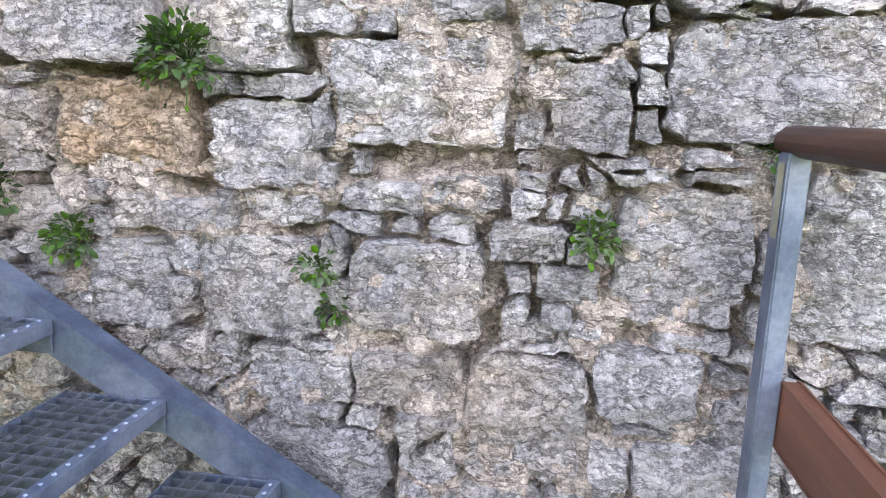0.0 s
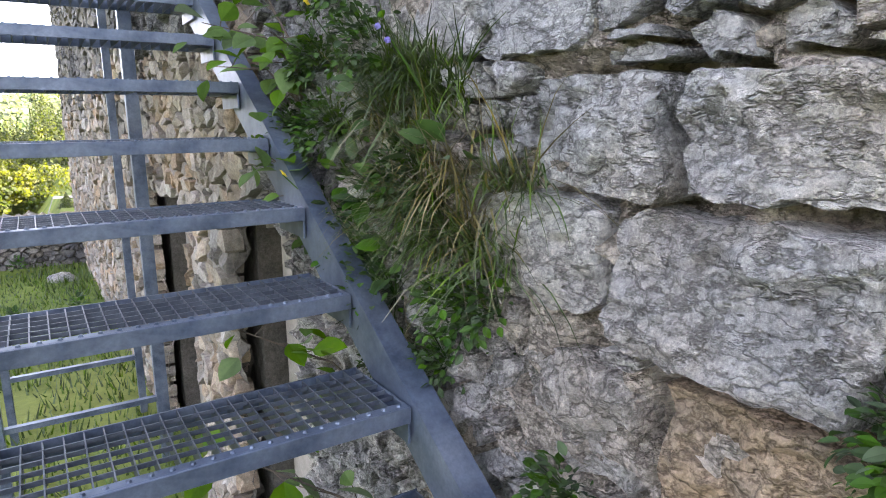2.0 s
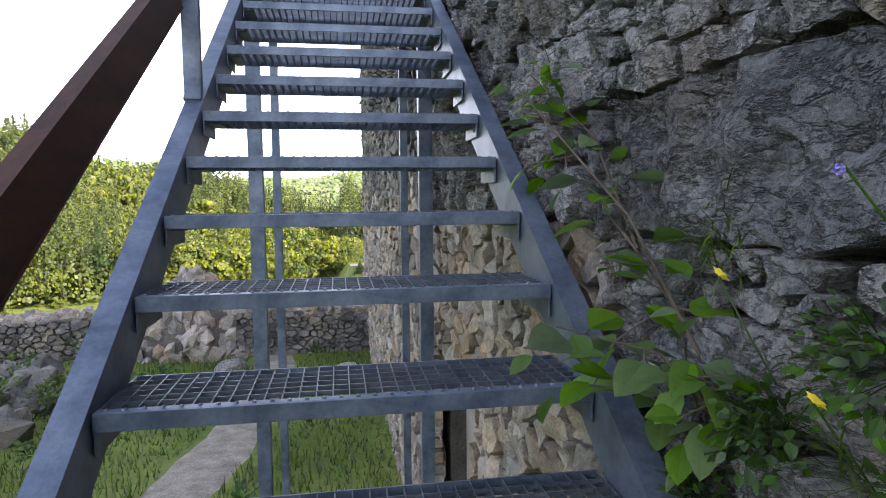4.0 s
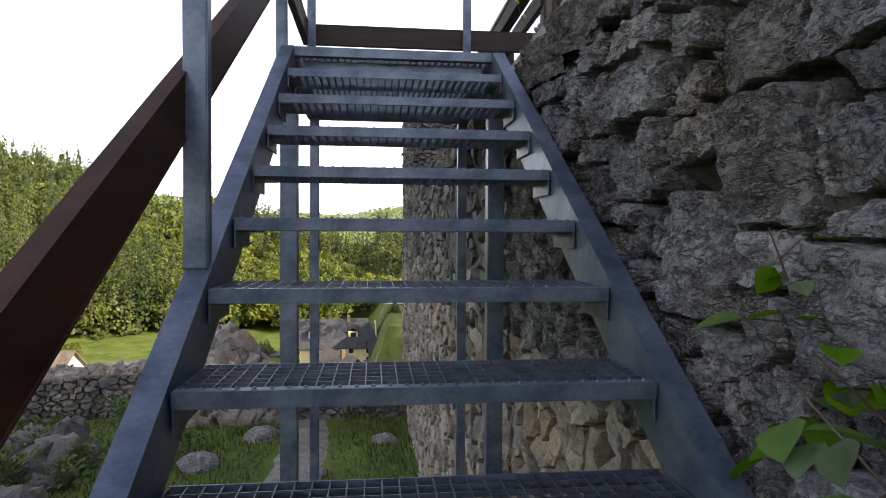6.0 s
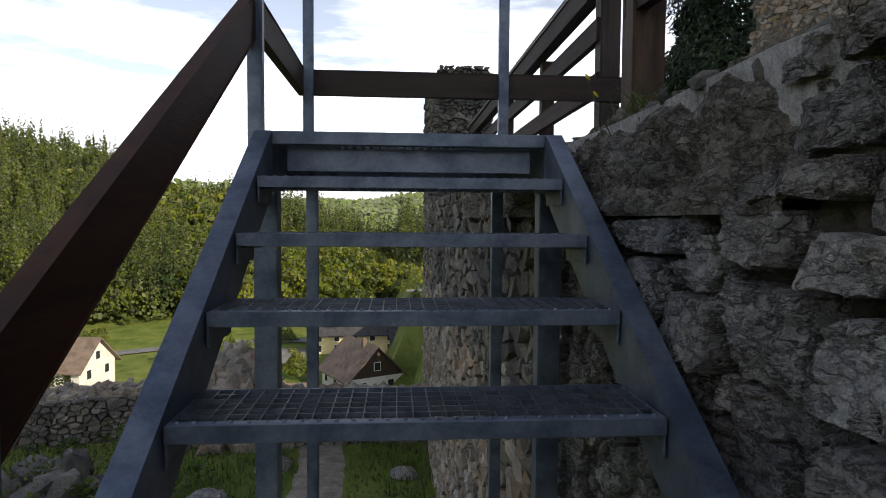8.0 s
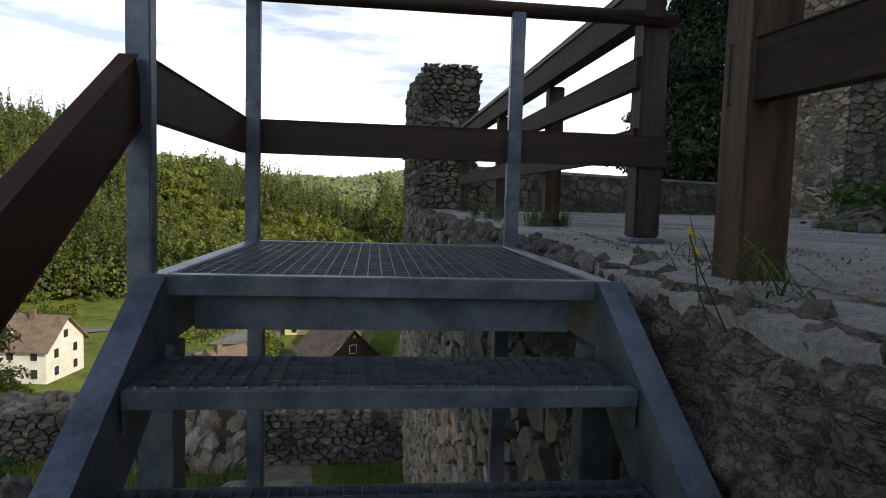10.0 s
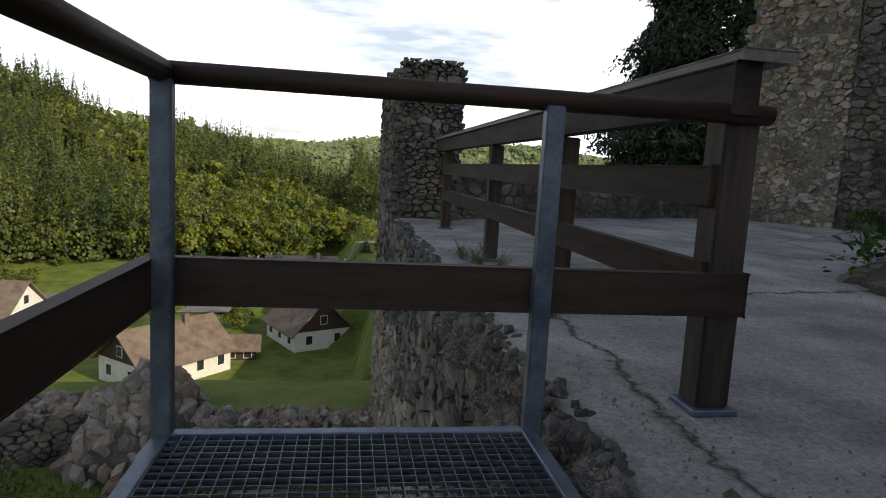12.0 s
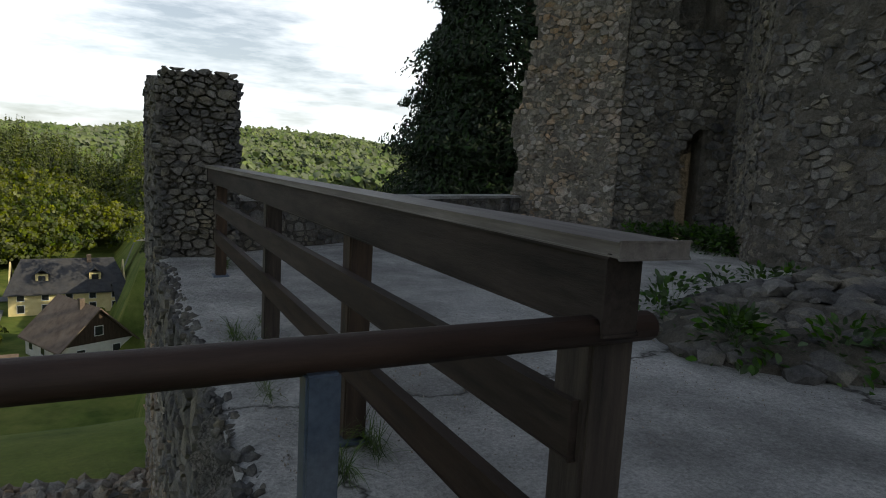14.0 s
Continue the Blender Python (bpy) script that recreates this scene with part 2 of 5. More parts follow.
# ---- mesh helpers ----
def part(name, bm, mat, parent=None, label="", smooth=False):
    me = bpy.data.meshes.new(name)
    bm.to_mesh(me)
    bm.free()
    me.materials.append(mat)
    if smooth:
        me.polygons.foreach_set("use_smooth", [True] * len(me.polygons))
    ob = new(name, me)
    if parent:
        ob.parent = parent
    if label:
        ob["label"] = label
    return ob


def raw(name, verts, faces, mat, parent=None, label="", smooth=False):
    me = bpy.data.meshes.new(name)
    me.from_pydata(verts, [], faces)
    me.materials.append(mat)
    if smooth:
        me.polygons.foreach_set("use_smooth", [True] * len(me.polygons))
    ob = new(name, me)
    if parent:
        ob.parent = parent
    if label:
        ob["label"] = label
    return ob


def thing(name, label, category, group="", kind=""):
    return tagged(new(name), label, category, group, kind)


def box(bm, a, b, bevel=0.0):
    """A box between two corners, its edges eased."""
    r = bmesh.ops.create_cube(bm, size=1.0)["verts"]
    a, b = Vector(a), Vector(b)
    for v in r:
        v.co = Vector([(a[i] + b[i]) / 2 + v.co[i] * (b[i] - a[i]) for i in range(3)])
    if bevel:
        bmesh.ops.bevel(bm, geom=list({e for v in r for e in v.link_edges}), offset=bevel, segments=1, affect="EDGES")
    return bm


def beam(p, q, w, h, bevel=0.004, up=(0, 0, 1), sag=0.0, cuts=0):
    """A straight member from p to q, w wide and h deep (along up), with eased edges."""
    p, q = Vector(p), Vector(q)
    d = (q - p)
    n = d.normalized()
    s = n.cross(Vector(up)).normalized()
    u = s.cross(n)
    bm = bmesh.new()
    r = bmesh.ops.create_cube(bm, size=1.0)["verts"]
    for v in r:
        c = v.co.copy()
        v.co = (p + q) / 2 + n * c.x * d.length + s * c.y * w + u * c.z * h
    if bevel:
        bmesh.ops.bevel(bm, geom=bm.edges[:], offset=bevel, segments=2, affect="EDGES")
    return bm


def tube(points, radius, sides=10, flat=1.0, cap=True):
    """A round bar along points; radius may be a list."""
    bm = bmesh.new()
    rings = []
    pts = [Vector(p) for p in points]
    for i, p in enumerate(pts):
        d = (pts[min(i + 1, len(pts) - 1)] - pts[max(i - 1, 0)]).normalized()
        s = d.cross(Vector((0, 0, 1)) if abs(d.z) < 0.95 else Vector((1, 0, 0))).normalized()
        u = s.cross(d)
        r = radius[i] if isinstance(radius, (list, tuple)) else radius
        rings.append([bm.verts.new(p + (s * math.cos(k * math.tau / sides) + u * math.sin(k * math.tau / sides) * flat) * r) for k in range(sides)])
    for a, b in zip(rings, rings[1:]):
        for k in range(sides):
            bm.faces.new((a[k], a[(k + 1) % sides], b[(k + 1) % sides], b[k]))
    if cap:
        bm.faces.new(rings[0][::-1])
        bm.faces.new(rings[-1])
    bmesh.ops.recalc_face_normals(bm, faces=bm.faces[:])
    return bm


# ---- masonry ----
def clip_cell(poly, nx, ny, c):
    """The part of poly where nx*x + ny*y <= c."""
    out = []
    for i in range(len(poly)):
        a, b = poly[i - 1], poly[i]
        da, db = nx * a[0] + ny * a[1] - c, nx * b[0] + ny * b[1] - c
        if (da <= 0) != (db <= 0):
            f = da / (da - db)
            out.append((a[0] + f * (b[0] - a[0]), a[1] + f * (b[1] - a[1])))
        if db <= 0:
            out.append(b)
    return out


def squared(b, rng):
    """Outline of a roughly squared stone (u, v, width, height): straight sides, chipped corners, a little out of true."""
    u, v, w, h = b[0], b[1], b[2] * 0.5, b[3] * 0.5
    out = []
    for su, sv in ((-1, -1), (1, -1), (1, 1), (-1, 1)):
        cu, cv = rng.uniform(0.05, 0.38) * w, rng.uniform(0.05, 0.38) * h
        du, dv = rng.uniform(-0.07, 0.05) * w, rng.uniform(-0.08, 0.05) * h
        p, q = (u + su * (w + du - cu), v + sv * (h + dv)), (u + su * (w + du), v + sv * (h + dv - cv))
        out += [p, q] if su * sv < 0 else [q, p]
    return out


def stone_cells(u0, u1, v0, v1, size, big=(), seed=1, inside=None, aspect=1.6):
    """Irregular fitted stones over a rectangle: the given large squared stones (u, v, width, height), and round them the cells of a weighted diagram of jittered courses."""
    rng = random.Random(seed)
    seeds = []
    v = v0
    while v < v1 + size:
        h = size * rng.choice((0.4, 0.55, 0.8, 1.1)) / aspect
        u = u0 - rng.random() * size
        while u < u1 + size:
            w = size * rng.choice((0.3, 0.4, 0.5, 0.7, 1.0, 1.4, 1.7))
            cu, cv = u + w / 2 + rng.uniform(-0.1, 0.1) * size, v + h / 2 + rng.uniform(-0.28, 0.28) * h
            if not any(abs(cu - b[0]) < b[2] * 0.5 + 0.006 and abs(cv - b[1]) < b[3] * 0.5 + 0.006 for b in big):
                seeds.append((cu, cv * aspect, 0.0, (w * 0.5 * h * aspect * 0.5) * rng.uniform(0.2, 0.7)))
            u += w
        v += h
    reach = size * 2.2
    grid = {}
    for i, s in enumerate(seeds):
        grid.setdefault((int(s[0] // reach), int(s[1] // reach)), []).append(i)
    cells = []
    for i, b in enumerate(big):
        if not (u0 < b[0] < u1) or inside and not inside(b[0], b[1]):
            continue
        poly = squared(b, rng)
        for j, o in enumerate(big):
            du, dv = o[0] - b[0], o[1] - b[1]
            pu, pv = (b[2] + o[2]) / 2 - abs(du), (b[3] + o[3]) / 2 - abs(dv)
            if j != i and pu > 0 and pv > 0:
                if pu / min(b[2], o[2]) < pv / min(b[3], o[3]):
                    su = 1 if du > 0 else -1
                    poly = clip_cell(poly, su, 0, su * (b[0] + su * (b[2] - pu) / 2))
                else:
                    sv = 1 if dv > 0 else -1
                    poly = clip_cell(poly, 0, sv, sv * (b[1] + sv * (b[3] - pv) / 2))
        if len(poly) >= 3:
            cells.append((True, poly))
    for i, s in enumerate(seeds):
        if inside and not inside(s[0], s[1] / aspect):
            continue
        poly = [(u0, v0 * aspect), (u1, v0 * aspect), (u1, v1 * aspect), (u0, v1 * aspect)]
        gi, gj = int(s[0] // reach), int(s[1] // reach)
        near = [j for a in (-1, 0, 1) for b in (-1, 0, 1) for j in grid.get((gi + a, gj + b), ()) if j != i]
        near.sort(key=lambda j: (seeds[j][0] - s[0]) ** 2 + (seeds[j][1] - s[1]) ** 2)
        for j in near[:40]:
            o = seeds[j]
            dx, dy = o[0] - s[0], o[1] - s[1]
            c = (o[0] ** 2 + o[1] ** 2 - o[3] - s[0] ** 2 - s[1] ** 2 + s[3]) / 2
            poly = clip_cell(poly, dx, dy, c)
            if len(poly) < 3:
                break
        poly = [(x, y / aspect) for x, y in poly]
        su, sv = s[0], s[1] / aspect
        for b in big:
            if len(poly) < 3:
                break
            eu, ev = abs(su - b[0]) - b[2] / 2, abs(sv - b[1]) - b[3] / 2
            if max(eu, ev) > size * 2:
                continue
            if eu > ev:
                q = 1 if su > b[0] else -1
                poly = clip_cell(poly, -q, 0, -q * (b[0] + q * b[2] / 2))
            else:
                q = 1 if sv > b[1] else -1
                poly = clip_cell(poly, 0, -q, -q * (b[1] + q * b[3] / 2))
        if len(poly) >= 3:
            cells.append((False, poly))
    return cells


def stone_mesh(poly, at, rng, gap=0.009, proud=0.03, bulge=0.03, step=0.05, rings=3, rough=0.012):
    """Vertices and faces of one dressed or field stone on its cell; at(u, v, d) gives the place d in front of the wall."""
    cu, cv = sum(p[0] for p in poly) / len(poly), sum(p[1] for p in poly) / len(poly)
    area = abs(sum(poly[i - 1][0] * poly[i][1] - poly[i][0] * poly[i - 1][1] for i in range(len(poly)))) / 2
    if area < 0.0006:
        return None
    r = math.sqrt(area / math.pi)
    edge = []
    for i in range(len(poly)):
        a, b = poly[i - 1], poly[i]
        k = max(1, int(math.hypot(b[0] - a[0], b[1] - a[1]) / step))
        edge += [(a[0] + (b[0] - a[0]) * j / k, a[1] + (b[1] - a[1]) * j / k) for j in range(k)]
    n = len(edge)
    if n < 5:
        edge = [q for i in range(n) for q in (edge[i], ((edge[i][0] + edge[(i + 1) % n][0]) / 2, (edge[i][1] + edge[(i + 1) % n][1]) / 2))]
        n = len(edge)
    edge = [((edge[i - 1][0] + 6 * edge[i][0] + edge[(i + 1) % n][0]) / 8, (edge[i - 1][1] + 6 * edge[i][1] + edge[(i + 1) % n][1]) / 8) for i in range(n)]
    f = max(0.6, 1 - gap * rng.choice((0.5, 0.8, 1.2, 2.2)) / r)
    tu, tv = rng.uniform(-0.14, 0.14), rng.uniform(-0.14, 0.14)
    base = proud * rng.uniform(0.25, 1.2)
    bul = bulge * rng.uniform(0.2, 1.2) * min(1.0, r / 0.12)
    ph = rng.uniform(0, 50)
    def lift(x, y, w):
        wave = noise.noise((x * 5, y * 13 + x * 3, ph + 9)) * 4 + noise.noise((x * 30, y * 40, ph + 3)) * 0.7
        ledge = (math.floor(wave) + min(1.0, (wave - math.floor(wave)) * 3.0)) / 4
        chip = noise.noise((x * 16, y * 26, ph + 5)) * 3
        chip = (math.floor(chip) + min(1.0, (chip - math.floor(chip)) * 3.5)) / 3
        return w * rough * (noise.noise((x * 8, y * 8, ph)) * 0.9 + ledge * 0.9 + chip * 0.55 + noise.noise((x * 34, y * 42, ph)) * 0.55 + noise.noise((x * 80, y * 95, ph)) * 0.4) + (tu * (x - cu) + tv * (y - cv)) * w

    verts, faces = [], []
    for s, d, w in ((1.0, -0.07, 0.0), (0.994, base * 0.6, 0.5), (0.972, base + 0.002, 0.95)):
        for u, v in edge:
            x, y = cu + (u - cu) * f * s, cv + (v - cv) * f * s
            jig = noise.noise((x * 27, y * 27, ph)) * rough * 0.7
            verts.append((x + jig, y + jig * 0.8, d + lift(x, y, w)))
    for k in range(2):
        for i in range(n):
            j = (i + 1) % n
            faces.append((k * n + i, k * n + j, (k + 1) * n + j, (k + 1) * n + i))
    rim = [(p[0], p[1]) for p in verts[2 * n:]]
    pts = [Vector(p) for p in rim]
    lo_u, hi_u = min(p[0] for p in rim), max(p[0] for p in rim)
    lo_v, hi_v = min(p[1] for p in rim), max(p[1] for p in rim)
    u = lo_u + step * 0.5
    while u < hi_u:
        v = lo_v + step * 0.5
        while v < hi_v:
            q = (u + rng.uniform(-0.38, 0.38) * step, v + rng.uniform(-0.38, 0.38) * step)
            if min((q[0] - e[0]) ** 2 + (q[1] - e[1]) ** 2 for e in rim) > (step * 0.45) ** 2:
                pts.append(Vector(q))
            v += step
        u += step
    co, _, tri, ov, _, _ = geometry.delaunay_2d_cdt(pts, [], [list(range(n))], 1, 1e-6)
    where = []
    for p, o in zip(co, ov):
        if o and o[0] < n:
            where.append(2 * n + o[0])
        else:
            where.append(len(verts))
            q = min(1.0, math.hypot((p.x - cu), (p.y - cv)) / r)
            verts.append((p.x, p.y, base + bul * (1 - q * q) + lift(p.x, p.y, 1.0)))
    faces += [tuple(where[i] for i in t) for t in tri if len(set(where[i] for i in t)) == 3]
    return [at(*p) for p in verts], faces


def lay_stones(cells, at, parent, mat, single=None, seed=3, other=None, pick=None, **kw):
    """Stones on their cells: those for which single(u, v) holds are objects of their own, the rest one mesh. other: a material for chosen stones."""
    rng = random.Random(seed)
    heaps = {}
    for is_big, poly in cells:
        cu, cv = sum(p[0] for p in poly) / len(poly), sum(p[1] for p in poly) / len(poly)
        alone = single and single(cu, cv)
        k2 = dict(kw)
        if alone:
            k2.update(step=kw.get("step", 0.05) * 0.42)
        g = stone_mesh(poly, at, rng, **k2)
        if not g:
            continue
        if alone:
            raw("stone", g[0], g[1], (other(cu, cv) if other else None) or mat, parent)
        else:
            av, af = heaps.setdefault((pick(cu, cv) if pick else None) or mat, ([], []))
            o = len(av)
            av += g[0]
            af += [tuple(i + o for i in q) for q in g[1]]
    for m2, (av, af) in heaps.items():
        raw("stonework", av, af, m2, parent)["kind"] = "stuff"
# ---- ground, to the horizon ----
RISE, GOING, HALF = 0.178, 0.28, 0.5
LOW = -19 * RISE


def smooth_step(a, b, x):
    f = min(1.0, max(0.0, (x - a) / (b - a)))
    return f * f * (3 - 2 * f)


def ridge(az):
    """Elevation in degrees of the wooded skyline by compass angle from the stair's line."""
    table = ((-180, 6), (-90, 9), (-60, 9.5), (-40, 8.3), (-32, 6.0), (-22, 4.0), (-14, 2.2), (-8, 0.2), (-2, -1.2), (6, -3), (25, -3), (60, 4), (180, 6))
    for (a, p), (b, q) in zip(table, table[1:]):
        if a <= az <= b:
            f = (az - a) / (b - a)
            return p + (q - p) * f
    return 6.0


def land(x, y):
    """Height of the ground: castle yard, its steep sides, the valley floor, the near wooded slopes and the far ridges."""
    r, az = math.hypot(x, y), math.degrees(math.atan2(x, y))
    yard = -4.55 - 0.03 * max(-6, min(y, 14)) + 0.05 * noise.noise((x * 0.7, y * 0.7, 0)) + 0.12 * noise.noise((x * 0.2, y * 0.2, 4))
    d = max(y - 12.5, -9.5 - x, 0.0)
    fall = smooth_step(0.5, 44, d)
    z = yard * (1 - fall) - 28.0 * fall
    if x > 2:
        z = max(z, -4.6 - 12 * smooth_step(14, 40, y))
    start = 165 + 25 * math.sin(az * 0.09)
    up = smooth_step(start, 430, r)
    if r > 60:
        z += up * (430 * math.tan(math.radians(ridge(az))) + 16 + 14 * noise.noise((x * 0.012, y * 0.012, 2)))
        far = smooth_step(520, 1150, r)
        goal = 1150 * math.tan(math.radians(1.35 + 0.5 * math.sin(az * 0.16) + 0.3 * noise.noise((az * 0.2, 0, 0))))
        z = z * (1 - far) + goal * far if r > 520 else z
        z += smooth_step(1500, 3600, r) * 3600 * math.tan(math.radians(1.0 + 0.35 * math.sin(az * 0.2 + 1)))
    return z


def path_line(y):
    return -1.9 + 0.55 * math.sin((y - 3) * 0.33)


gv, gf = [], []
CX, CY = -2.0, 5.0
radii = [0.0] + [0.5 * k for k in range(1, 28)] + [14 * 1.085 ** k for k in range(0, 70)]
radii = [r for r in radii if r < 4300]
SEG = 144
gv.append((CX, CY, land(CX, CY)))
for r in radii[1:]:
    for k in range(SEG):
        a = math.tau * k / SEG
        x, y = CX + r * math.sin(a), CY + r * math.cos(a)
        gv.append((x, y, land(x, y)))
for k in range(SEG):
    gf.append((0, 1 + (k + 1) % SEG, 1 + k))
for i in range(len(radii) - 2):
    for k in range(SEG):
        a, b = 1 + i * SEG + k, 1 + i * SEG + (k + 1) % SEG
        gf.append((a, b, b + SEG, a + SEG))
ground = raw("ground", gv, gf, GROUND, smooth=True)
tagged(ground, "grassy castle yard falling to a green valley and wooded hills", "ground", kind="structure")

# trodden path over the yard
pv, pf = [], []
for i in range(40):
    y = -3 + i * 0.4
    c, w = path_line(y), 0.55 + 0.16 * noise.noise((y * 0.9, 0, 0))
    for k, s in enumerate((-1, -0.5, 0, 0.5, 1)):
        x = c + s * w + 0.1 * noise.noise((y * 1.7, s, 3))
        pv.append((x, y, land(x, y) + (0.022 if abs(s) < 1 else -0.02)))
    if i:
        for k in range(4):
            o = (i - 1) * 5 + k
            pf.append((o, o + 1, o + 6, o + 5))
tagged(raw("path", pv, pf, DIRT, smooth=True), "pale trodden gravel path through the grass", "path", kind="structure")

# ---- the retaining wall beside the stair ----
WX = 0.66
wall = thing("wall_east", "rough grey limestone retaining wall with pale mortar joints", "wall", kind="structure")
OPENINGS = ((-2.82, -1.88, -2.32), (-0.89, 0.62, -2.42))
bm = bmesh.new()
spans = [(-14.0, -2.82, -6.5, 0.0), (-2.82, -1.88, -2.32, 0.0), (-1.88, -0.89, -6.5, 0.0), (-0.89, 0.62, -2.42, 0.0), (0.62, 12.6, -6.5, 0.0)]
for y0, y1, z0, z1 in spans[:1]:
    box(bm, (WX + 0.13, y0, z0), (WX + 0.6, -3.3, z1 - 0.03))
for y0, y1, z0, z1 in [(-3.3, -2.82, -6.5, 0.0)] + spans[1:]:
    box(bm, (WX + 0.13, y0, z0), (WX + 0.6, y1, z1 - 0.03))
part("wall_core", bm, MORTAR_DARK, wall)


def mortar_sheet(y0, y1, z0, z1, mat, shallow, deep, cell, label=""):
    """An uneven bed of mortar that fills the joints, washed out in places."""
    nu, nv = int((y1 - y0) / cell), int((z1 - z0) / cell)
    v, f = [], []
    for i in range(nu + 1):
        for j in range(nv + 1):
            y, z = y0 + (y1 - y0) * i / nu, z0 + (z1 - z0) * j / nv
            q = 0.42 + 1.1 * noise.noise((y * 2.3, z * 2.9, 2)) + 1.3 * noise.noise((y * 10, z * 12, 6)) + 0.5 * noise.noise((y * 26, z * 30, 7))
            v.append((WX + shallow + (deep - shallow) * min(1, max(0, q)) + 0.006 * noise.noise((y * 30, z * 30, 1)), y, z))
    for i in range(nu):
        for j in range(nv):
            o = i * (nv + 1) + j
            f.append((o, o + 1, o + nv + 2, o + nv + 1))
    raw("mortar_bed", v, f, mat, wall, label)


mortar_sheet(-8.2, -3.3, -4.8, -0.02, MORTAR, -0.018, 0.10, 0.02)
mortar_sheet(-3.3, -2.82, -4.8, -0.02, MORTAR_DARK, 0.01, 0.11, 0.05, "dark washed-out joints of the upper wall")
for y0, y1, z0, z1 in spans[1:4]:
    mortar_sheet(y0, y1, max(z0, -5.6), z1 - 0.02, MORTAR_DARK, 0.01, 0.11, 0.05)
mortar_sheet(0.62, 12.6, -5.6, -0.02, MORTAR, 0.01, 0.10, 0.09)
# crumbling lime concrete under the terrace edge, standing back above the stones
cv_, cf_ = [], []
NU, NV = 240, 18
for i in range(NU + 1):
    for j in range(NV + 1):
        y, z = -1.3 + 4.9 * i / NU, -0.30 + 0.32 * j / NV
        q = 0.07 * noise.noise((y * 3, z * 4, 21)) + 0.045 * noise.noise((y * 9, z * 11, 22)) + 0.022 * noise.noise((y * 24, z * 28, 23)) + 0.01 * noise.noise((y * 60, z * 66, 24))
        edge = smooth_step(-1.3, -1.1, y)
        cv_.append((WX - 0.035 * edge - q * (0.3 + 0.7 * edge) + 0.05 * smooth_step(-0.08, 0.02, z) - 0.05 * smooth_step(-0.2, -0.3, z), y, z))
for i in range(NU):
    for j in range(NV):
        o = i * (NV + 1) + j
        cf_.append((o, o + 1, o + NV + 2, o + NV + 1))
raw("lime_concrete", cv_, cf_, CRUMBLE, wall, "crumbling grey lime concrete under the terrace edge")
for y0, y1, zt in OPENINGS:
    bm = bmesh.new()
    box(bm, (WX + 0.25, y0 + 0.002, -6.5), (WX + 0.4, y1 - 0.002, zt - 0.002))
    part("niche_back", bm, PLASTER, wall, "shadowed plaster at the back of a niche")
# large squared stones of the wall: along it, height, width, height of the face
BIG_LOW = ((-4.61, -2.40, 0.41, 0.24), (-4.97, -2.43, 0.26, 0.21), (-5.34, -2.33, 0.40, 0.28), (-5.71, -2.34, 0.18, 0.20), (-6.07, -2.28, 0.42, 0.25), (-5.45, -2.53, 0.20, 0.10),
           (-4.70, -2.61, 0.31, 0.10), (-5.01, -2.585, 0.22, 0.09), (-4.94, -2.77, 0.33, 0.26), (-5.35, -2.76, 0.36, 0.24), (-5.57, -2.635, 0.21, 0.10), (-5.68, -2.73, 0.15, 0.09),
           (-5.92, -2.66, 0.30, 0.33), (-6.28, -2.64, 0.27, 0.41), (-5.60, -3.07, 0.31, 0.35), (-4.60, -2.79, 0.22, 0.23), (-5.66, -2.17, 0.21, 0.11), (-5.03, -3.00, 0.29, 0.14),
           (-5.31, -3.00, 0.27, 0.15), (-5.87, -2.96, 0.24, 0.20), (-5.25, -2.54, 0.21, 0.085), (-6.02, -3.16, 0.35, 0.16), (-5.08, -3.23, 0.41, 0.21))
BIG_MID = ((-4.17, -2.14, 0.25, 0.21), (-4.51, -2.15, 0.40, 0.23), (-4.89, -2.17, 0.32, 0.20), (-4.24, -2.41, 0.28, 0.22), (-4.26, -1.93, 0.31, 0.20), (-4.60, -1.93, 0.33, 0.18),
           (-4.83, -1.94, 0.13, 0.13), (-5.12, -1.96, 0.32, 0.21), (-4.34, -2.61, 0.31, 0.12), (-3.84, -1.70, 0.29, 0.19), (-4.13, -1.71, 0.27, 0.18), (-3.88, -1.53, 0.24, 0.11),
           (-3.15, -1.66, 0.34, 0.16), (-3.01, -1.31, 0.78, 0.31), (-3.34, -1.86, 0.28, 0.18), (-5.20, -2.455, 0.05, 0.13), (-5.585, -2.285, 0.05, 0.11), (-5.45, -2.13, 0.18, 0.07))
BIG_HIGH = ((-1.85, -0.98, 0.42, 0.32), (-2.14, -0.79, 0.25, 0.26), (-2.08, -0.55, 0.30, 0.17), (-1.83, -0.46, 0.15, 0.11), (-1.57, -0.53, 0.26, 0.16), (-1.82, -0.58, 0.18, 0.10),
            (-1.26, -0.52, 0.26, 0.20), (-1.85, -0.71, 0.24, 0.11), (-0.98, -0.56, 0.27, 0.16), (-1.22, -0.34, 0.22, 0.12), (-1.46, -0.38, 0.20, 0.10), (-0.70, -0.50, 0.28, 0.17),
            (-1.62, -0.27, 0.27, 0.13), (-1.39, -0.14, 0.25, 0.13), (-0.70, -0.35, 0.42, 0.10), (-2.38, -1.05, 0.26, 0.22), (-2.36, -0.55, 0.26, 0.20), (-2.40, -0.80, 0.24, 0.16), (-1.50, -0.75, 0.24, 0.18), (-1.20, -0.80, 0.26, 0.20))


def open_here(u, v):
    return any(y0 - 0.03 < u < y1 + 0.03 and v < zt + 0.03 for y0, y1, zt in OPENINGS)


def at_wall(u, v, d):
    lean = 0.02 * noise.noise((u * 0.8, v * 0.8, 0))
    return (WX - d + lean, u, v)


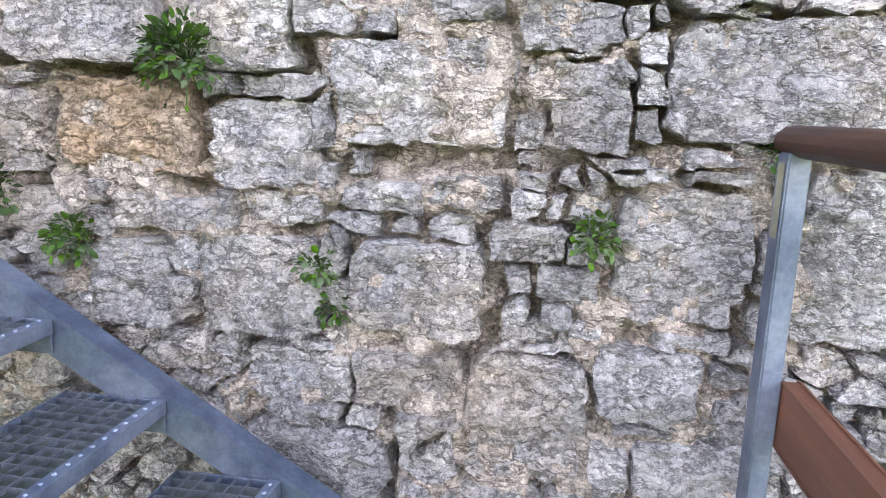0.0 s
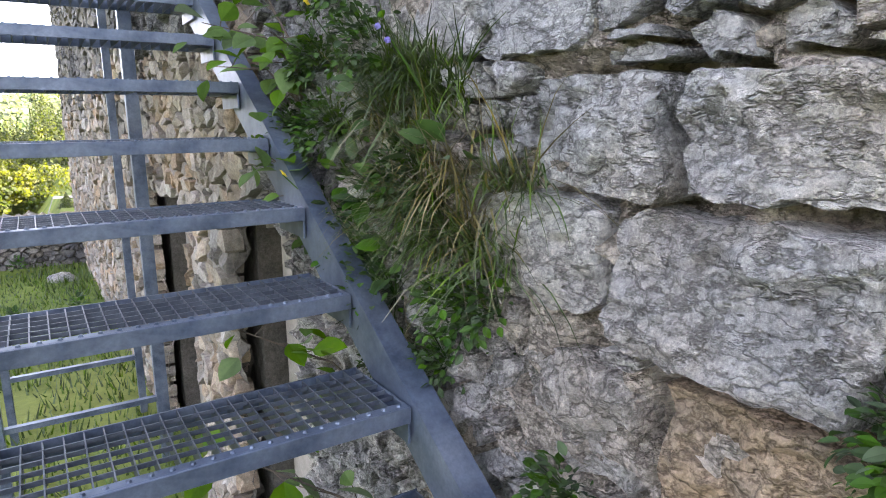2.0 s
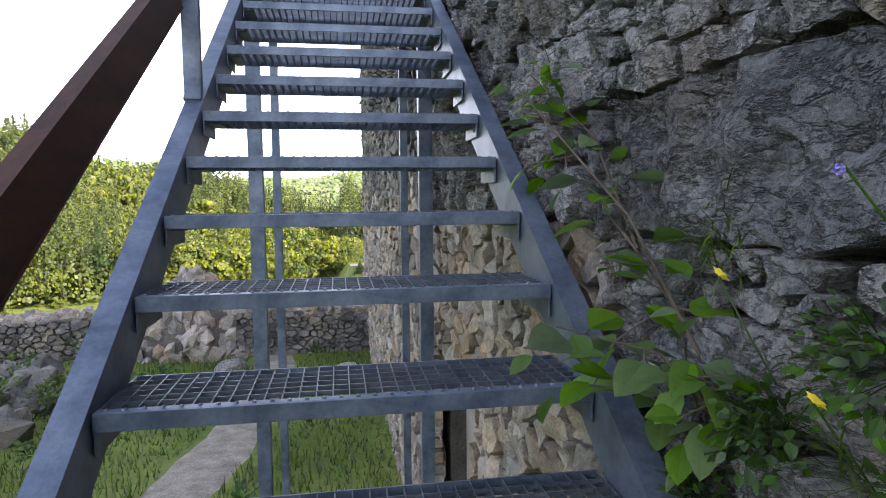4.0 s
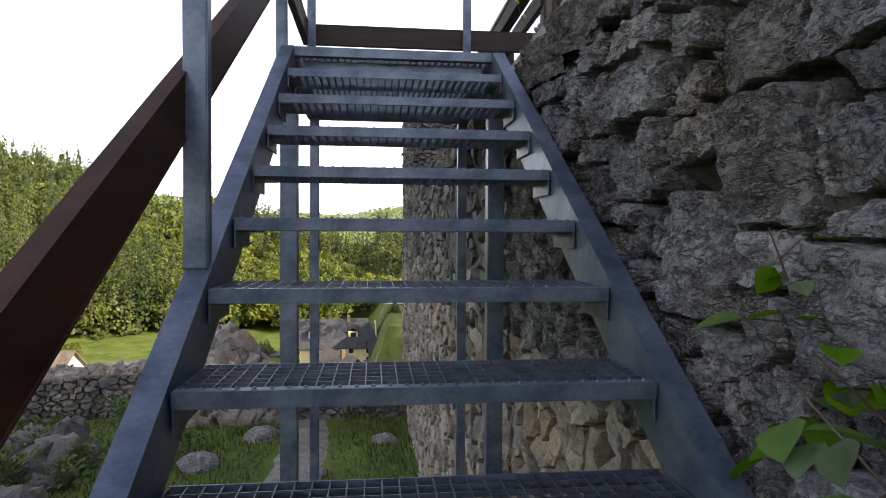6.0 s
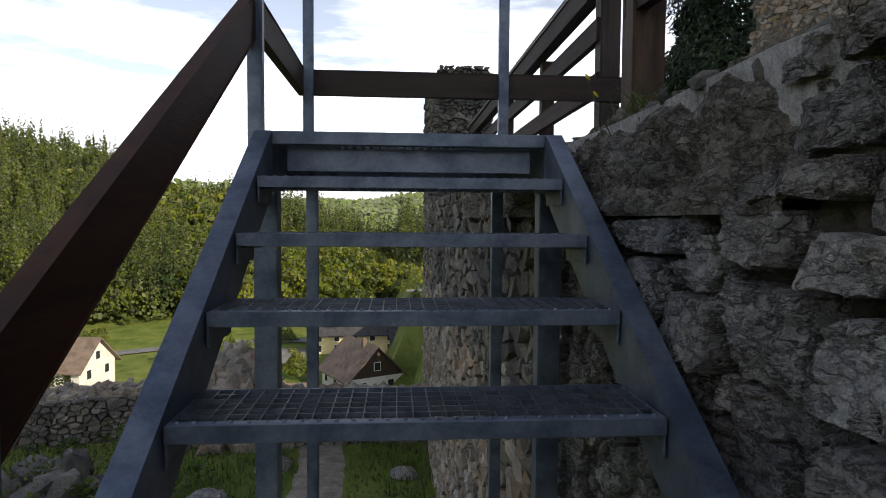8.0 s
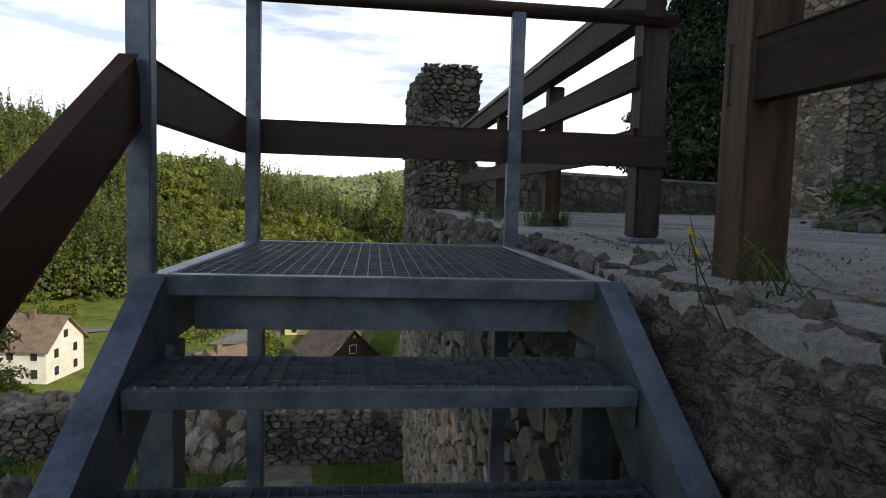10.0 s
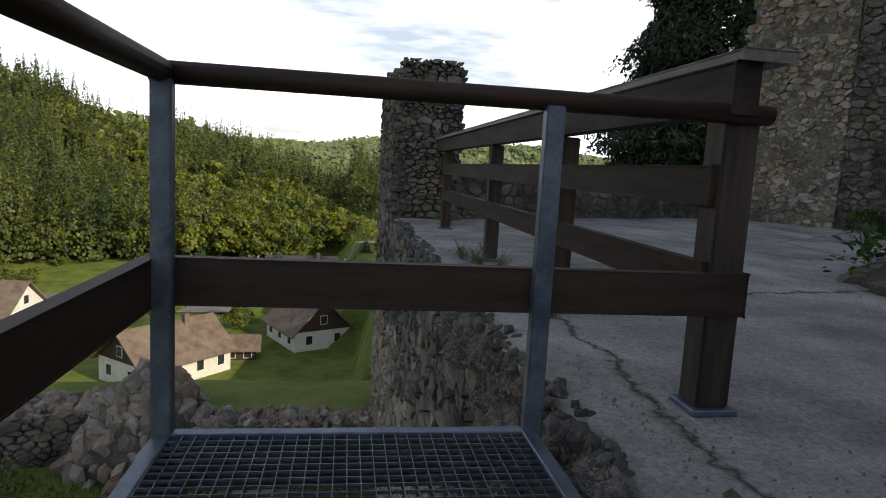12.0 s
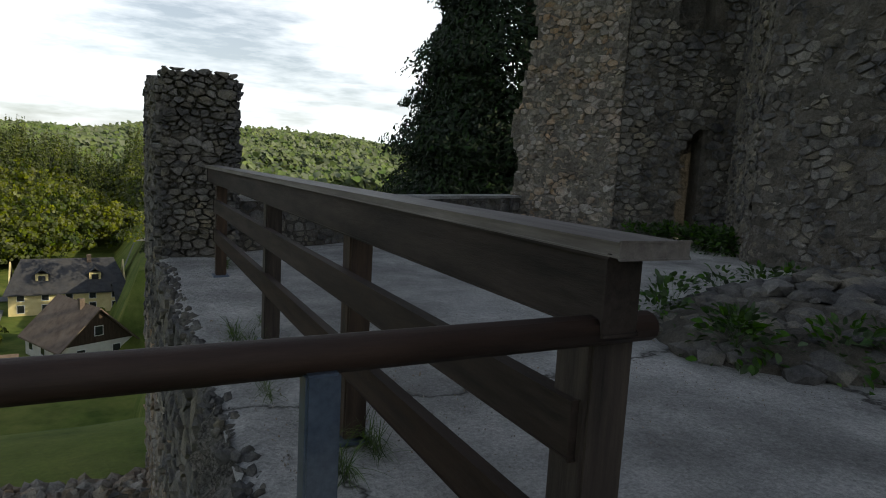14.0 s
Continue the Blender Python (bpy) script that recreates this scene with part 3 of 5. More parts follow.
# ---- terrace ----
EDGE = [(WX - 0.02 + 0.05 * noise.noise((y * 1.3, 7, 0)) + 0.03 * smooth_step(0.2, 1.0, y) * (1 - smooth_step(6.5, 8.4, y)), y) for y in [-14 + 0.25 * k for k in range(107)]]
tv, tf = [], []
for i, (x, y) in enumerate(EDGE):
    xs = [x, x + 0.12, x + 0.4, x + 0.9, 2.6, 3.6, 4.8, 6.2, 7.8, 9.5, 12, 16]
    for k, xx in enumerate(xs):
        z = 0.03 + 0.02 * noise.noise((xx * 0.8, y * 0.8, 1)) + 0.012 * noise.noise((xx * 3, y * 3, 1)) - (0.03 if k == 0 else 0)
        tv.append((xx, y, z))
    if i:
        for k in range(11):
            o = (i - 1) * 12 + k
            tf.append((o, o + 1, o + 13, o + 12))
o = len(tv)
for x, y in EDGE:
    tv.append((x + 0.03, y, -0.16))
for i in range(len(EDGE) - 1):
    tf.append((i * 12, (i + 1) * 12, o + i + 1, o + i))
terrace = raw("terrace_floor", tv, tf, CONCRETE, smooth=True)
tagged(terrace, "cracked weathered grey concrete terrace floor", "floor", kind="structure")


# ---- steel stair ----
def grate(w, d, pitch, cross, bar=0.0025, high=0.034):
    """Open bar grating w wide (x) and d deep (y), its top at z = 0."""
    bm = bmesh.new()
    n = int(round(w / pitch))
    for i in range(n + 1):
        x = -w / 2 + w * i / n
        box(bm, (x - bar / 2, 0, -high), (x + bar / 2, d, 0))
    m = int(round(d / cross))
    for j in range(1, m):
        y = d * j / m
        box(bm, (-w / 2, y - bar / 2, -0.009), (w / 2, y + bar / 2, 0.0006))
    return bm


def tread_nosing(w):
    bm = bmesh.new()
    box(bm, (-w / 2, -0.004, -0.036), (w / 2, 0.002, 0.0), 0.001)
    box(bm, (-w / 2, 0.002, -0.004), (w / 2, 0.026, 0.0), 0.001)
    box(bm, (-w / 2, 0.256, -0.036), (w / 2, 0.26, 0.0))
    for i in range(29):
        x = -w / 2 + 0.02 + i * (w - 0.04) / 28
        r = bmesh.ops.create_cone(bm, cap_ends=True, segments=6, radius1=0.006, radius2=0.0035, depth=0.004)["verts"]
        bmesh.ops.translate(bm, verts=r, vec=(x, 0.013, 0.002))
    return bm


stair = thing("steel_stair", "galvanised steel stair with open grating treads", "stair")
first = None
for k in range(1, 19):
    y, z = -k * GOING, -k * RISE
    if first is None:
        t0 = part("tread", tread_nosing(0.992), STEEL, stair, "steel tread with a studded nosing")
        g0 = part("grating", grate(0.984, 0.226, 0.034, 0.038), GRATE, t0)
        g0.location = (0, 0.028, -0.001)
        brackets = []
        for s in (-1, 1):
            bm = bmesh.new()
            box(bm, (s * 0.493 - 0.003, 0.0, -0.085), (s * 0.493 + 0.003, 0.2, -0.001), 0.001)
            box(bm, (s * 0.468 - 0.022, 0.03, -0.042), (s * 0.468 + 0.024, 0.2, -0.037))
            brackets.append(part("end_bracket", bm, STEEL, t0))
        t0.location = (0, y, z)
        first = (t0, g0, brackets)
    else:
        t = new("tread", first[0].data)
        t.parent, t.location = stair, (0, y, z)
        t["label"] = "steel tread with a studded nosing"
        g = new("grating", first[1].data)
        g.parent, g.location = t, (0, 0.028, -0.001)
        for q in first[2]:
            e = new("end_bracket", q.data)
            e.parent = t


def sloped(y, off):
    return y * RISE / GOING + off


for s in (-1, 1):
    bm = bmesh.new()
    y0, y1 = -19 * GOING + 0.12, -0.015
    sec = ((0.001, 0.012), (0.062, 0.012), (0.062, 0.003), (0.008, 0.003), (0.008, -0.205), (0.062, -0.205), (0.062, -0.214), (0.001, -0.214))
    ends = [[bm.verts.new((s * (HALF + a), y, max(LOW - 0.01, sloped(y, b)))) for a, b in sec] for y in (y0, y1)]
    for i in range(8):
        j = (i + 1) % 8
        bm.faces.new((ends[0][i], ends[0][j], ends[1][j], ends[1][i]))
    bm.faces.new(ends[0][::-1])
    bm.faces.new(ends[1])
    bmesh.ops.recalc_face_normals(bm, faces=bm.faces[:])
    part("stringer", bm, STEEL, stair, "sloping galvanised channel stringer")
for k in (6, 12, 18):
    y = -k * GOING + 0.065
    z = sloped(y, 0.0)
    part("rail_post", beam((-0.537, y, z + 0.005), (-0.537, y, z + 0.98), 0.06, 0.042, 0.004, up=(0, 1, 0)), STEEL, stair)
    for dz in (-0.06, 0.04):
        bm = bmesh.new()
        r = bmesh.ops.create_cone(bm, cap_ends=True, segments=8, radius1=0.011, radius2=0.011, depth=0.012)["verts"]
        bmesh.ops.rotate(bm, verts=r, matrix=Matrix.Rotation(math.pi / 2, 3, "Y"))
        bmesh.ops.translate(bm, verts=r, vec=(-0.566, y, z + dz - 0.03))
        part("bolt", bm, STEEL, stair)
y0, y1 = -19 * GOING + 0.2, 0.0
part("mid_rail", beam((-0.576, y0, sloped(y0, 0.425)), (-0.576, y1 + 0.02, sloped(y1, 0.425)), 0.032, 0.14, 0.004), WOOD, stair, "dark brown sloping rail plank")
part("handrail", tube([(-0.54, y0, sloped(y0, 1.0)), (-0.54, (y0 + y1) / 2, sloped((y0 + y1) / 2, 1.0)), (-0.54, y1 + 0.02, sloped(y1, 1.0))], 0.036, 12, 0.85), WOOD, stair, "rounded brown wooden handrail", smooth=True)

# ---- upper landing ----
landing = thing("steel_landing", "galvanised steel landing with grating floor and wooden rails", "landing")
LY = 1.16
g = part("grating", grate(1.0, LY - 0.08, 0.034, 0.036), GRATE, landing)
g.location = (0, 0.04, 0)
for s in (-1, 1):
    part("side_frame", box(bmesh.new(), (s * 0.525 - 0.022, 0.0, -0.16), (s * 0.525 + 0.022, LY, 0.004), 0.003), STEEL, landing)
part("front_edge", box(bmesh.new(), (-0.503, 0.0, -0.045), (0.503, 0.036, 0.004), 0.003), STEEL, landing)
part("front_plate", box(bmesh.new(), (-0.46, 0.07, -0.135), (0.46, 0.078, -0.05)), STEEL, landing)
part("cross_frame", box(bmesh.new(), (-0.503, LY - 0.04, -0.16), (0.503, LY, 0.004), 0.003), STEEL, landing)
for x, y in ((-0.525, LY - 0.02), (0.535, LY - 0.02), (-0.565, 0.03)):
    part("rail_post", beam((x, y, -0.05), (x, y, 0.965), 0.055, 0.042, 0.004, up=(0, 1, 0)), STEEL, landing, "upright galvanised flat-section post")
for x, y, w in ((-0.53, 0.05, 0.085), (0.53, 0.05, 0.085), (-0.5, LY - 0.06, 0.06), (0.5, LY - 0.06, 0.06)):
    part("column", beam((x, y, -0.16), (x, y, land(x, y) - 0.1), w, w, 0.004, up=(0, 1, 0)), STEEL, landing, "tall square steel support column")
for y in (0.05, LY - 0.06):
    part("brace", beam((-0.5, y, -4.0), (0.5, y, -4.0), 0.04, 0.04, 0.003), STEEL, landing)
part("mid_rail", beam((-0.565, 0.02, 0.425), (-0.565, LY + 0.04, 0.425), 0.032, 0.135, 0.004), WOOD, landing, "dark brown rail plank")
part("mid_rail", beam((-0.55, LY + 0.022, 0.425), (1.215, LY + 0.022, 0.425), 0.034, 0.135, 0.004), WOOD_X, landing, "dark brown rail plank")
part("handrail", tube([(-0.53, -0.03, 0.985), (-0.53, LY + 0.0, 0.985)], 0.036, 12, 0.85), WOOD, landing, "rounded brown wooden handrail", smooth=True)
part("handrail", tube([(-0.56, LY, 0.983), (0.3, LY, 0.983), (1.225, LY + 0.01, 0.985)], 0.036, 12, 0.85), WOOD_X, landing, "rounded brown wooden handrail", smooth=True)

# ---- lower landing and lower flight ----
low = thing("lower_landing", "galvanised steel lower landing beside the stone wall", "landing")
g = part("grating", grate(1.0, 1.0, 0.034, 0.036), GRATE, low)
g.location = (0, -6.24, LOW)
bm = bmesh.new()
box(bm, (-0.56, -6.28, LOW - 0.16), (0.56, -6.24, LOW + 0.004), 0.003)
box(bm, (-0.56, -5.24, LOW - 0.16), (0.56, -5.2, LOW + 0.004), 0.003)
box(bm, (0.503, -6.24, LOW - 0.16), (0.56, -5.24, LOW + 0.004), 0.003)
part("frame", bm, STEEL, low)
for x, y in ((0.55, -6.09), (-0.55, -6.09)):
    part("rail_post", beam((x, y, LOW - 0.1), (x, y, LOW + 0.965), 0.06, 0.042, 0.004, up=(0, 1, 0)), STEEL, low, "galvanised post with yellow paint smear")
part("paint_smear", box(bmesh.new(), (0.531, -6.0675, LOW + 0.80), (0.562, -6.0665, LOW + 0.945)), YELLOW, low, "worn yellow paint on the post")
part("mid_rail", beam((0.53, -6.13, LOW + 0.44), (-0.6, -6.13, LOW + 0.44), 0.032, 0.135, 0.004), WOOD_RED, low, "reddish brown rail plank")
part("handrail", tube([(0.6, -6.1, LOW + 0.985), (-0.6, -6.1, LOW + 0.985)], 0.036, 12, 0.85), WOOD_RAIL, low, "rounded brown wooden handrail", smooth=True)
for x, y in ((-0.5, -6.2), (0.5, -6.2), (-0.5, -5.3), (0.5, -5.3)):
    part("column", beam((x, y, LOW - 0.16), (x, y, land(x, y) - 0.1), 0.06, 0.06, 0.004, up=(0, 1, 0)), STEEL, low)
flight = thing("lower_stair", "galvanised steel lower stair flight rising to the landing", "stair")
for k in range(1, 7):
    t = new("tread", first[0].data)
    t.parent, t.location, t.rotation_euler = flight, (-0.53 - (k - 1) * GOING - 0.28, -5.74, LOW - k * RISE), (0, 0, -math.pi / 2)
    g = new("grating", first[1].data)
    g.parent, g.location = t, (0, 0.028, -0.001)
for y in (-6.26, -5.22):
    part("stringer", beam((-0.5, y, LOW - 0.05), (-2.5, y, LOW - 0.05 - 2.0 * RISE / GOING), 0.04, 0.2, 0.003), STEEL, flight)

# ---- terrace fences ----
fence = thing("wooden_fence", "brown timber fence with a grey weathered cap on the terrace", "fence")
FX = 1.15
for x, y, w in ((1.15, 1.235, 0.115), (1.19, 2.86, 0.105), (1.16, 4.5, 0.105), (1.17, 7.06, 0.105)):
    part("post", beam((x, y, 0.05), (x, y, 0.985), w, w, 0.008, up=(0, 1, 0)), WOOD_Z, fence, "square dark timber post")
    bm = bmesh.new()
    box(bm, (x - 0.078, y - 0.078, 0.03), (x + 0.078, y + 0.078, 0.05), 0.003)
    part("foot_plate", bm, STEEL, fence, "small steel foot plate")
for zc in (0.765, 0.46):
    part("rail", beam((FX - 0.055, 1.2, zc), (FX - 0.03, 7.1, zc), 0.036, 0.125, 0.004), WOOD_DARK, fence, "brown timber side rail")
part("top_rail", beam((FX - 0.035, 1.13, 1.06), (FX + 0.0, 7.75, 1.06), 0.075, 0.15, 0.006), WOOD_DARK, fence, "deep brown top beam")
part("cap", beam((FX + 0.01, 1.1, 1.15), (FX + 0.02, 7.75, 1.15), 0.17, 0.03, 0.004), WOOD_GREY, fence, "grey weathered cap board")
fence2 = thing("wooden_fence", "dark timber fence along the terrace edge beside the stair", "fence")
part("post", beam((0.84, -0.08, 0.0), (0.84, -0.08, 1.1), 0.12, 0.12, 0.008, up=(0, 1, 0)), WOOD_Z, fence2, "square dark timber post")
part("post", beam((1.05, -2.2, 0.0), (1.05, -2.2, 1.1), 0.12, 0.12, 0.008, up=(0, 1, 0)), WOOD_Z, fence2, "square dark timber post")
for zc in (0.5, 1.03):
    part("rail", beam((0.80, -0.05, zc), (1.01, -2.25, zc), 0.036, 0.14, 0.004), WOOD_DARK, fence2)

# ---- castle walls round the terrace ----
def rubble_face(parent, origin, ua, length, z0, z1, mat, size, seed, inside=None, bed=None, bed_at=0.02, **kw):
    """Rubble stones on an upright face that starts at origin and runs along ua; stones stand out to the face's right-hand side."""
    ua = Vector((*ua, 0)).normalized()
    nn = Vector((ua.y, -ua.x, 0))
    o = Vector((*origin, 0))

    def at(u, v, d):
        p = o + ua * u + nn * d
        return (p.x, p.y, v)
    lay_stones(stone_cells(0, length, z0, z1, size, (), seed, inside), at, parent, mat, None, seed + 1, **kw)
    if bed:
        nu, nv = int(length / 0.07), int((z1 - z0) / 0.07)
        v, f = [], []
        for i in range(nu + 1):
            for j in range(nv + 1):
                a, b = length * i / nu, z0 + (z1 - z0) * j / nv
                v.append(at(a, b, bed_at + 0.05 * noise.noise((a * 1.7, b * 1.7, seed)) + 0.04 * noise.noise((a * 6, b * 6, seed)) + 0.02 * noise.noise((a * 15, b * 15, seed))))
        for i in range(nu):
            for j in range(nv):
                if not inside or inside(length * (i + 0.5) / nu, z0 + (z1 - z0) * (j + 0.5) / nv):
                    o = i * (nv + 1) + j
                    f.append((o, o + nv + 1, o + nv + 2, o + 1))
        raw("mortar_bed", v, f, bed, parent)


def prism(bm, pts, z0, z1):
    lo = [bm.verts.new((x, y, z0)) for x, y in pts]
    hi = [bm.verts.new((x, y, z1)) for x, y in pts]
    n = len(pts)
    for i in range(n):
        bm.faces.new((lo[i], lo[(i + 1) % n], hi[(i + 1) % n], hi[i]))
    bm.faces.new(lo[::-1])
    bm.faces.new(hi)
    bmesh.ops.recalc_face_normals(bm, faces=bm.faces[:])


pillar = thing("wall_pillar", "dark weathered rubble wall stump rising at the terrace edge", "ruin wall", kind="structure")


def stump(u, v):
    return v < 2.12 + 0.1 * noise.noise((u * 3, 0, 0))


bm = bmesh.new()
prism(bm, [(0.70, 8.36), (1.47, 8.40), (1.47, 11.8), (0.70, 12.5)], -0.1, 2.2)
part("core", bm, MORTAR_DARK, pillar)
rubble_face(pillar, (0.66, 8.34), (1, 0.04), 0.86, 0.0, 2.26, STONE_DARK, 0.17, 21, None, proud=0.05, bulge=0.015, step=0.06, rough=0.03, gap=0.005)
rubble_face(pillar, (0.66, 12.6), (0, -1), 4.27, 0.0, 2.45, STONE_DARK, 0.2, 22, lambda u, v: v < 2.15 + 0.25 * smooth_step(4.0, 0.5, u) + 0.15 * noise.noise((u * 2, 1, 0)), proud=0.05, bulge=0.015, step=0.07, rough=0.03, gap=0.005, bed=MORTAR_DARK, bed_at=0.0)
rubble_face(pillar, (1.52, 8.38), (0, 1), 3.4, 0.0, 2.3, STONE_DARK, 0.2, 23, lambda u, v: v < 2.1 + 0.15 * noise.noise((u * 2, 1, 0)), proud=0.05, bulge=0.015, step=0.07, rough=0.03, gap=0.005)
tops = random.Random(5)
v_, f_ = [], []
for i in range(46):
    x, y = tops.uniform(0.72, 1.46), tops.uniform(8.4, 11.6)
    r = tops.uniform(0.07, 0.15)
    bm2 = bmesh.new()
    q = bmesh.ops.create_icosphere(bm2, subdivisions=2, radius=r)["verts"]
    for v in q:
        v.co *= 1 + 0.35 * noise.noise(v.co * 9 + Vector((i, 0, 0)))
        v.co.z *= 0.55
    o = len(v_)
    v_ += [(v.co.x + x, v.co.y + y, v.co.z + 2.18 + 0.03 * (i % 3)) for v in bm2.verts]
    f_ += [tuple(v.index + o for v in f.verts) for f in bm2.faces]
    bm2.free()
tagged(raw("loose_stones", v_, f_, STONE_DARK, pillar), kind="stuff")

parapet = thing("parapet_wall", "low dark stone parapet closing the terrace", "wall", kind="structure")
pa, pb = Vector((1.5, 8.75)), Vector((8.6, 12.4))
pd = (pb - pa).normalized()
pn = Vector((pd.y, -pd.x))
bm = bmesh.new()
prism(bm, [tuple(pa), tuple(pb), tuple(pb - pn * 0.45), tuple(pa - pn * 0.45)], 0.0, 0.70)
part("core", bm, MORTAR_DARK, parapet)
rubble_face(parapet, tuple(pa), tuple(pd), (pb - pa).length, 0.03, 0.70, STONE_DARK, 0.26, 31, None, proud=0.02, bulge=0.02, step=0.1)
bm = bmesh.new()
prism(bm, [tuple(pa + pn * 0.03), tuple(pb + pn * 0.03), tuple(pb - pn * 0.48), tuple(pa - pn * 0.48)], 0.70, 0.75)
part("coping", bm, CONCRETE, parapet)

# tall ruin: pale corner block, dark recessed wall with a doorway slit, rubble wall running on, lengthened out of view
# to block the sun
ruin = thing("castle_ruin", "tall ruined castle wall of pale and dark rubble stone", "ruin", kind="structure")
A, B, C2, D2 = (8.15, 12.55), (9.25, 10.25), (11.2, 9.1), (9.15, 6.95)


def ragged(u, v):
    return u > 0.32 * noise.noise((v * 1.1, 2, 0)) + 0.12 + 0.16 * max(0, v - 2.5)


bm = bmesh.new()
prism(bm, [(8.40, 12.12), (9.275, 10.275), (11.5, 11.0), (11.0, 13.2)], -0.2, 7.5)
part("core", bm, MORTAR_RUIN, ruin)
# pale stones on the corner block's left face, dark ones on the other faces
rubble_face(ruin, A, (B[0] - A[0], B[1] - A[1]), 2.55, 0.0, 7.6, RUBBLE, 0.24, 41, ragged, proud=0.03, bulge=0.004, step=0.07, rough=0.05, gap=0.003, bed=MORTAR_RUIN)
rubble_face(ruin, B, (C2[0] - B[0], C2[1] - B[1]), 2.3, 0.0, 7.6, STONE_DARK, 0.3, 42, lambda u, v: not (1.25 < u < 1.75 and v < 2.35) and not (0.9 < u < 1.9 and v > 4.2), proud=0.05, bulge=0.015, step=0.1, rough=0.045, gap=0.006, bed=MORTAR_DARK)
bm = bmesh.new()
prism(bm, [(9.4, 10.3), (10.25, 9.72), (10.5, 10.2), (9.6, 10.8)], -0.2, 4.2)
prism(bm, [(10.25, 9.72), (10.7, 9.46), (10.9, 9.9), (10.5, 10.2)], 2.35, 4.2)
prism(bm, [(10.7, 9.46), (11.4, 9.05), (11.7, 9.5), (10.9, 9.9)], -0.2, 7.5)
part("core", bm, MORTAR_DARK, ruin)
bm = bmesh.new()
prism(bm, [(9.2, 6.98), (11.2, 9.1), (11.7, 8.8), (9.8, 6.6)], -0.2, 8.0)
# invented southward stretch, mostly unseen, keeps the sun off stair and terrace
prism(bm, [(9.22, 6.9), (9.8, 6.6), (10.8, -26.0), (10.2, -26.0)], -0.2, 9.5)
prism(bm, [(9.9, 11.2), (12.2, 9.6), (12.8, 10.4), (10.6, 12.0)], -0.2, 6.5)
# added cover over the passage, blocks skylight so the doorway slit stays dark
prism(bm, [(9.55, 10.75), (10.95, 9.85), (12.3, 9.5), (10.7, 12.1)], 2.4, 6.4)
part("core", bm, MORTAR_DARK, ruin)
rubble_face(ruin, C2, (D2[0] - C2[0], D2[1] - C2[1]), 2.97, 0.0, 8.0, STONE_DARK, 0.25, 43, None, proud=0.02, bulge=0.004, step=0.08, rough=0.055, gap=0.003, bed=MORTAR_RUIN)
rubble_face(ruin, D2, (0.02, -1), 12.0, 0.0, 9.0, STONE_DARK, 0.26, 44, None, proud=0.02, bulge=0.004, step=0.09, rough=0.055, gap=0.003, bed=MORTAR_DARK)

# ---- yard walls ----
yard_wall = thing("yard_wall", "low broken rubble wall round the castle yard", "wall", kind="structure")
bm = bmesh.new()
prism(bm, [(-13.0, 8.6), (-4.3, 11.3), (-4.5, 12.5), (-13.2, 9.8)], -6.8, -4.02)
part("core", bm, MORTAR_DARK, yard_wall)
bm = bmesh.new()
prism(bm, [(-2.3, 10.25), (1.2, 10.4), (1.2, 11.1), (-2.3, 10.95)], -6.8, -3.92)
part("core", bm, MORTAR_DARK, yard_wall)
rubble_face(yard_wall, (-13.0, 8.55), (8.7, 2.7), 9.1, -5.7, -3.95, STONE_DARK, 0.26, 51, None, proud=0.05, bulge=0.015, step=0.1, rough=0.045, gap=0.006)
rubble_face(yard_wall, (-2.3, 10.2), (3.5, 0.15), 3.5, -5.7, -3.85, STONE_DARK, 0.24, 52, None, proud=0.05, bulge=0.015, step=0.1, rough=0.045, gap=0.006)
tv2, tf2 = [], []
ty = random.Random(9)


def rock_pile(n, place, rmin, rmax, vs, fs):
    """Angular stones heaped by place(i), appended to one mesh."""
    for i in range(n):
        c, r = Vector(place(i)), ty.uniform(rmin, rmax)
        b2 = bmesh.new()
        bmesh.ops.create_icosphere(b2, subdivisions=1, radius=r)
        turn = Euler((ty.uniform(0, 3), ty.uniform(0, 3), ty.uniform(0, 3))).to_matrix()
        o = len(vs)
        vs += [tuple(turn @ Vector((v.co.x * 1.3, v.co.y, v.co.z * 0.7)) * (1 + 0.4 * noise.noise(v.co * 6 + Vector((i, 3, 0)))) + c) for v in b2.verts]
        fs += [tuple(v.index + o for v in f.verts) for f in b2.faces]
        b2.free()


def wall_top(i):
    f = ty.random()
    if i % 3:
        return (-13 + 8.7 * f - 0.25 * ty.random(), 8.6 + 2.7 * f + ty.random() * 1.15, -4.02 + ty.uniform(-0.03, 0.03))
    return (-2.3 + 3.5 * f, 10.3 + ty.random() * 0.7, -3.93 + ty.uniform(-0.03, 0.03))


def pile(i):
    a, f = ty.uniform(0, math.tau), ty.random() ** 0.7
    return (-3.3 + math.cos(a) * f * 1.5, 10.9 + math.sin(a) * f * 0.9, -4.9 + 1.75 * (1 - f ** 1.5) + ty.uniform(-0.1, 0.1))


rock_pile(700, wall_top, 0.06, 0.17, tv2, tf2)
rock_pile(420, pile, 0.09, 0.26, tv2, tf2)
# paler than the wall faces: light on the tops is put into the colour
tagged(raw("loose_stones", tv2, tf2, RUBBLE, yard_wall), kind="stuff")
bm = bmesh.new()
bmesh.ops.create_icosphere(bm, subdivisions=3, radius=1.0)
for v in bm.verts:
    v.co = Vector((-3.3 + v.co.x * 1.35, 10.9 + v.co.y * 0.8, -5.0 + v.co.z * (1.6 + 0.3 * noise.noise(v.co * 3))))
part("core", bm, MORTAR_DARK, yard_wall)

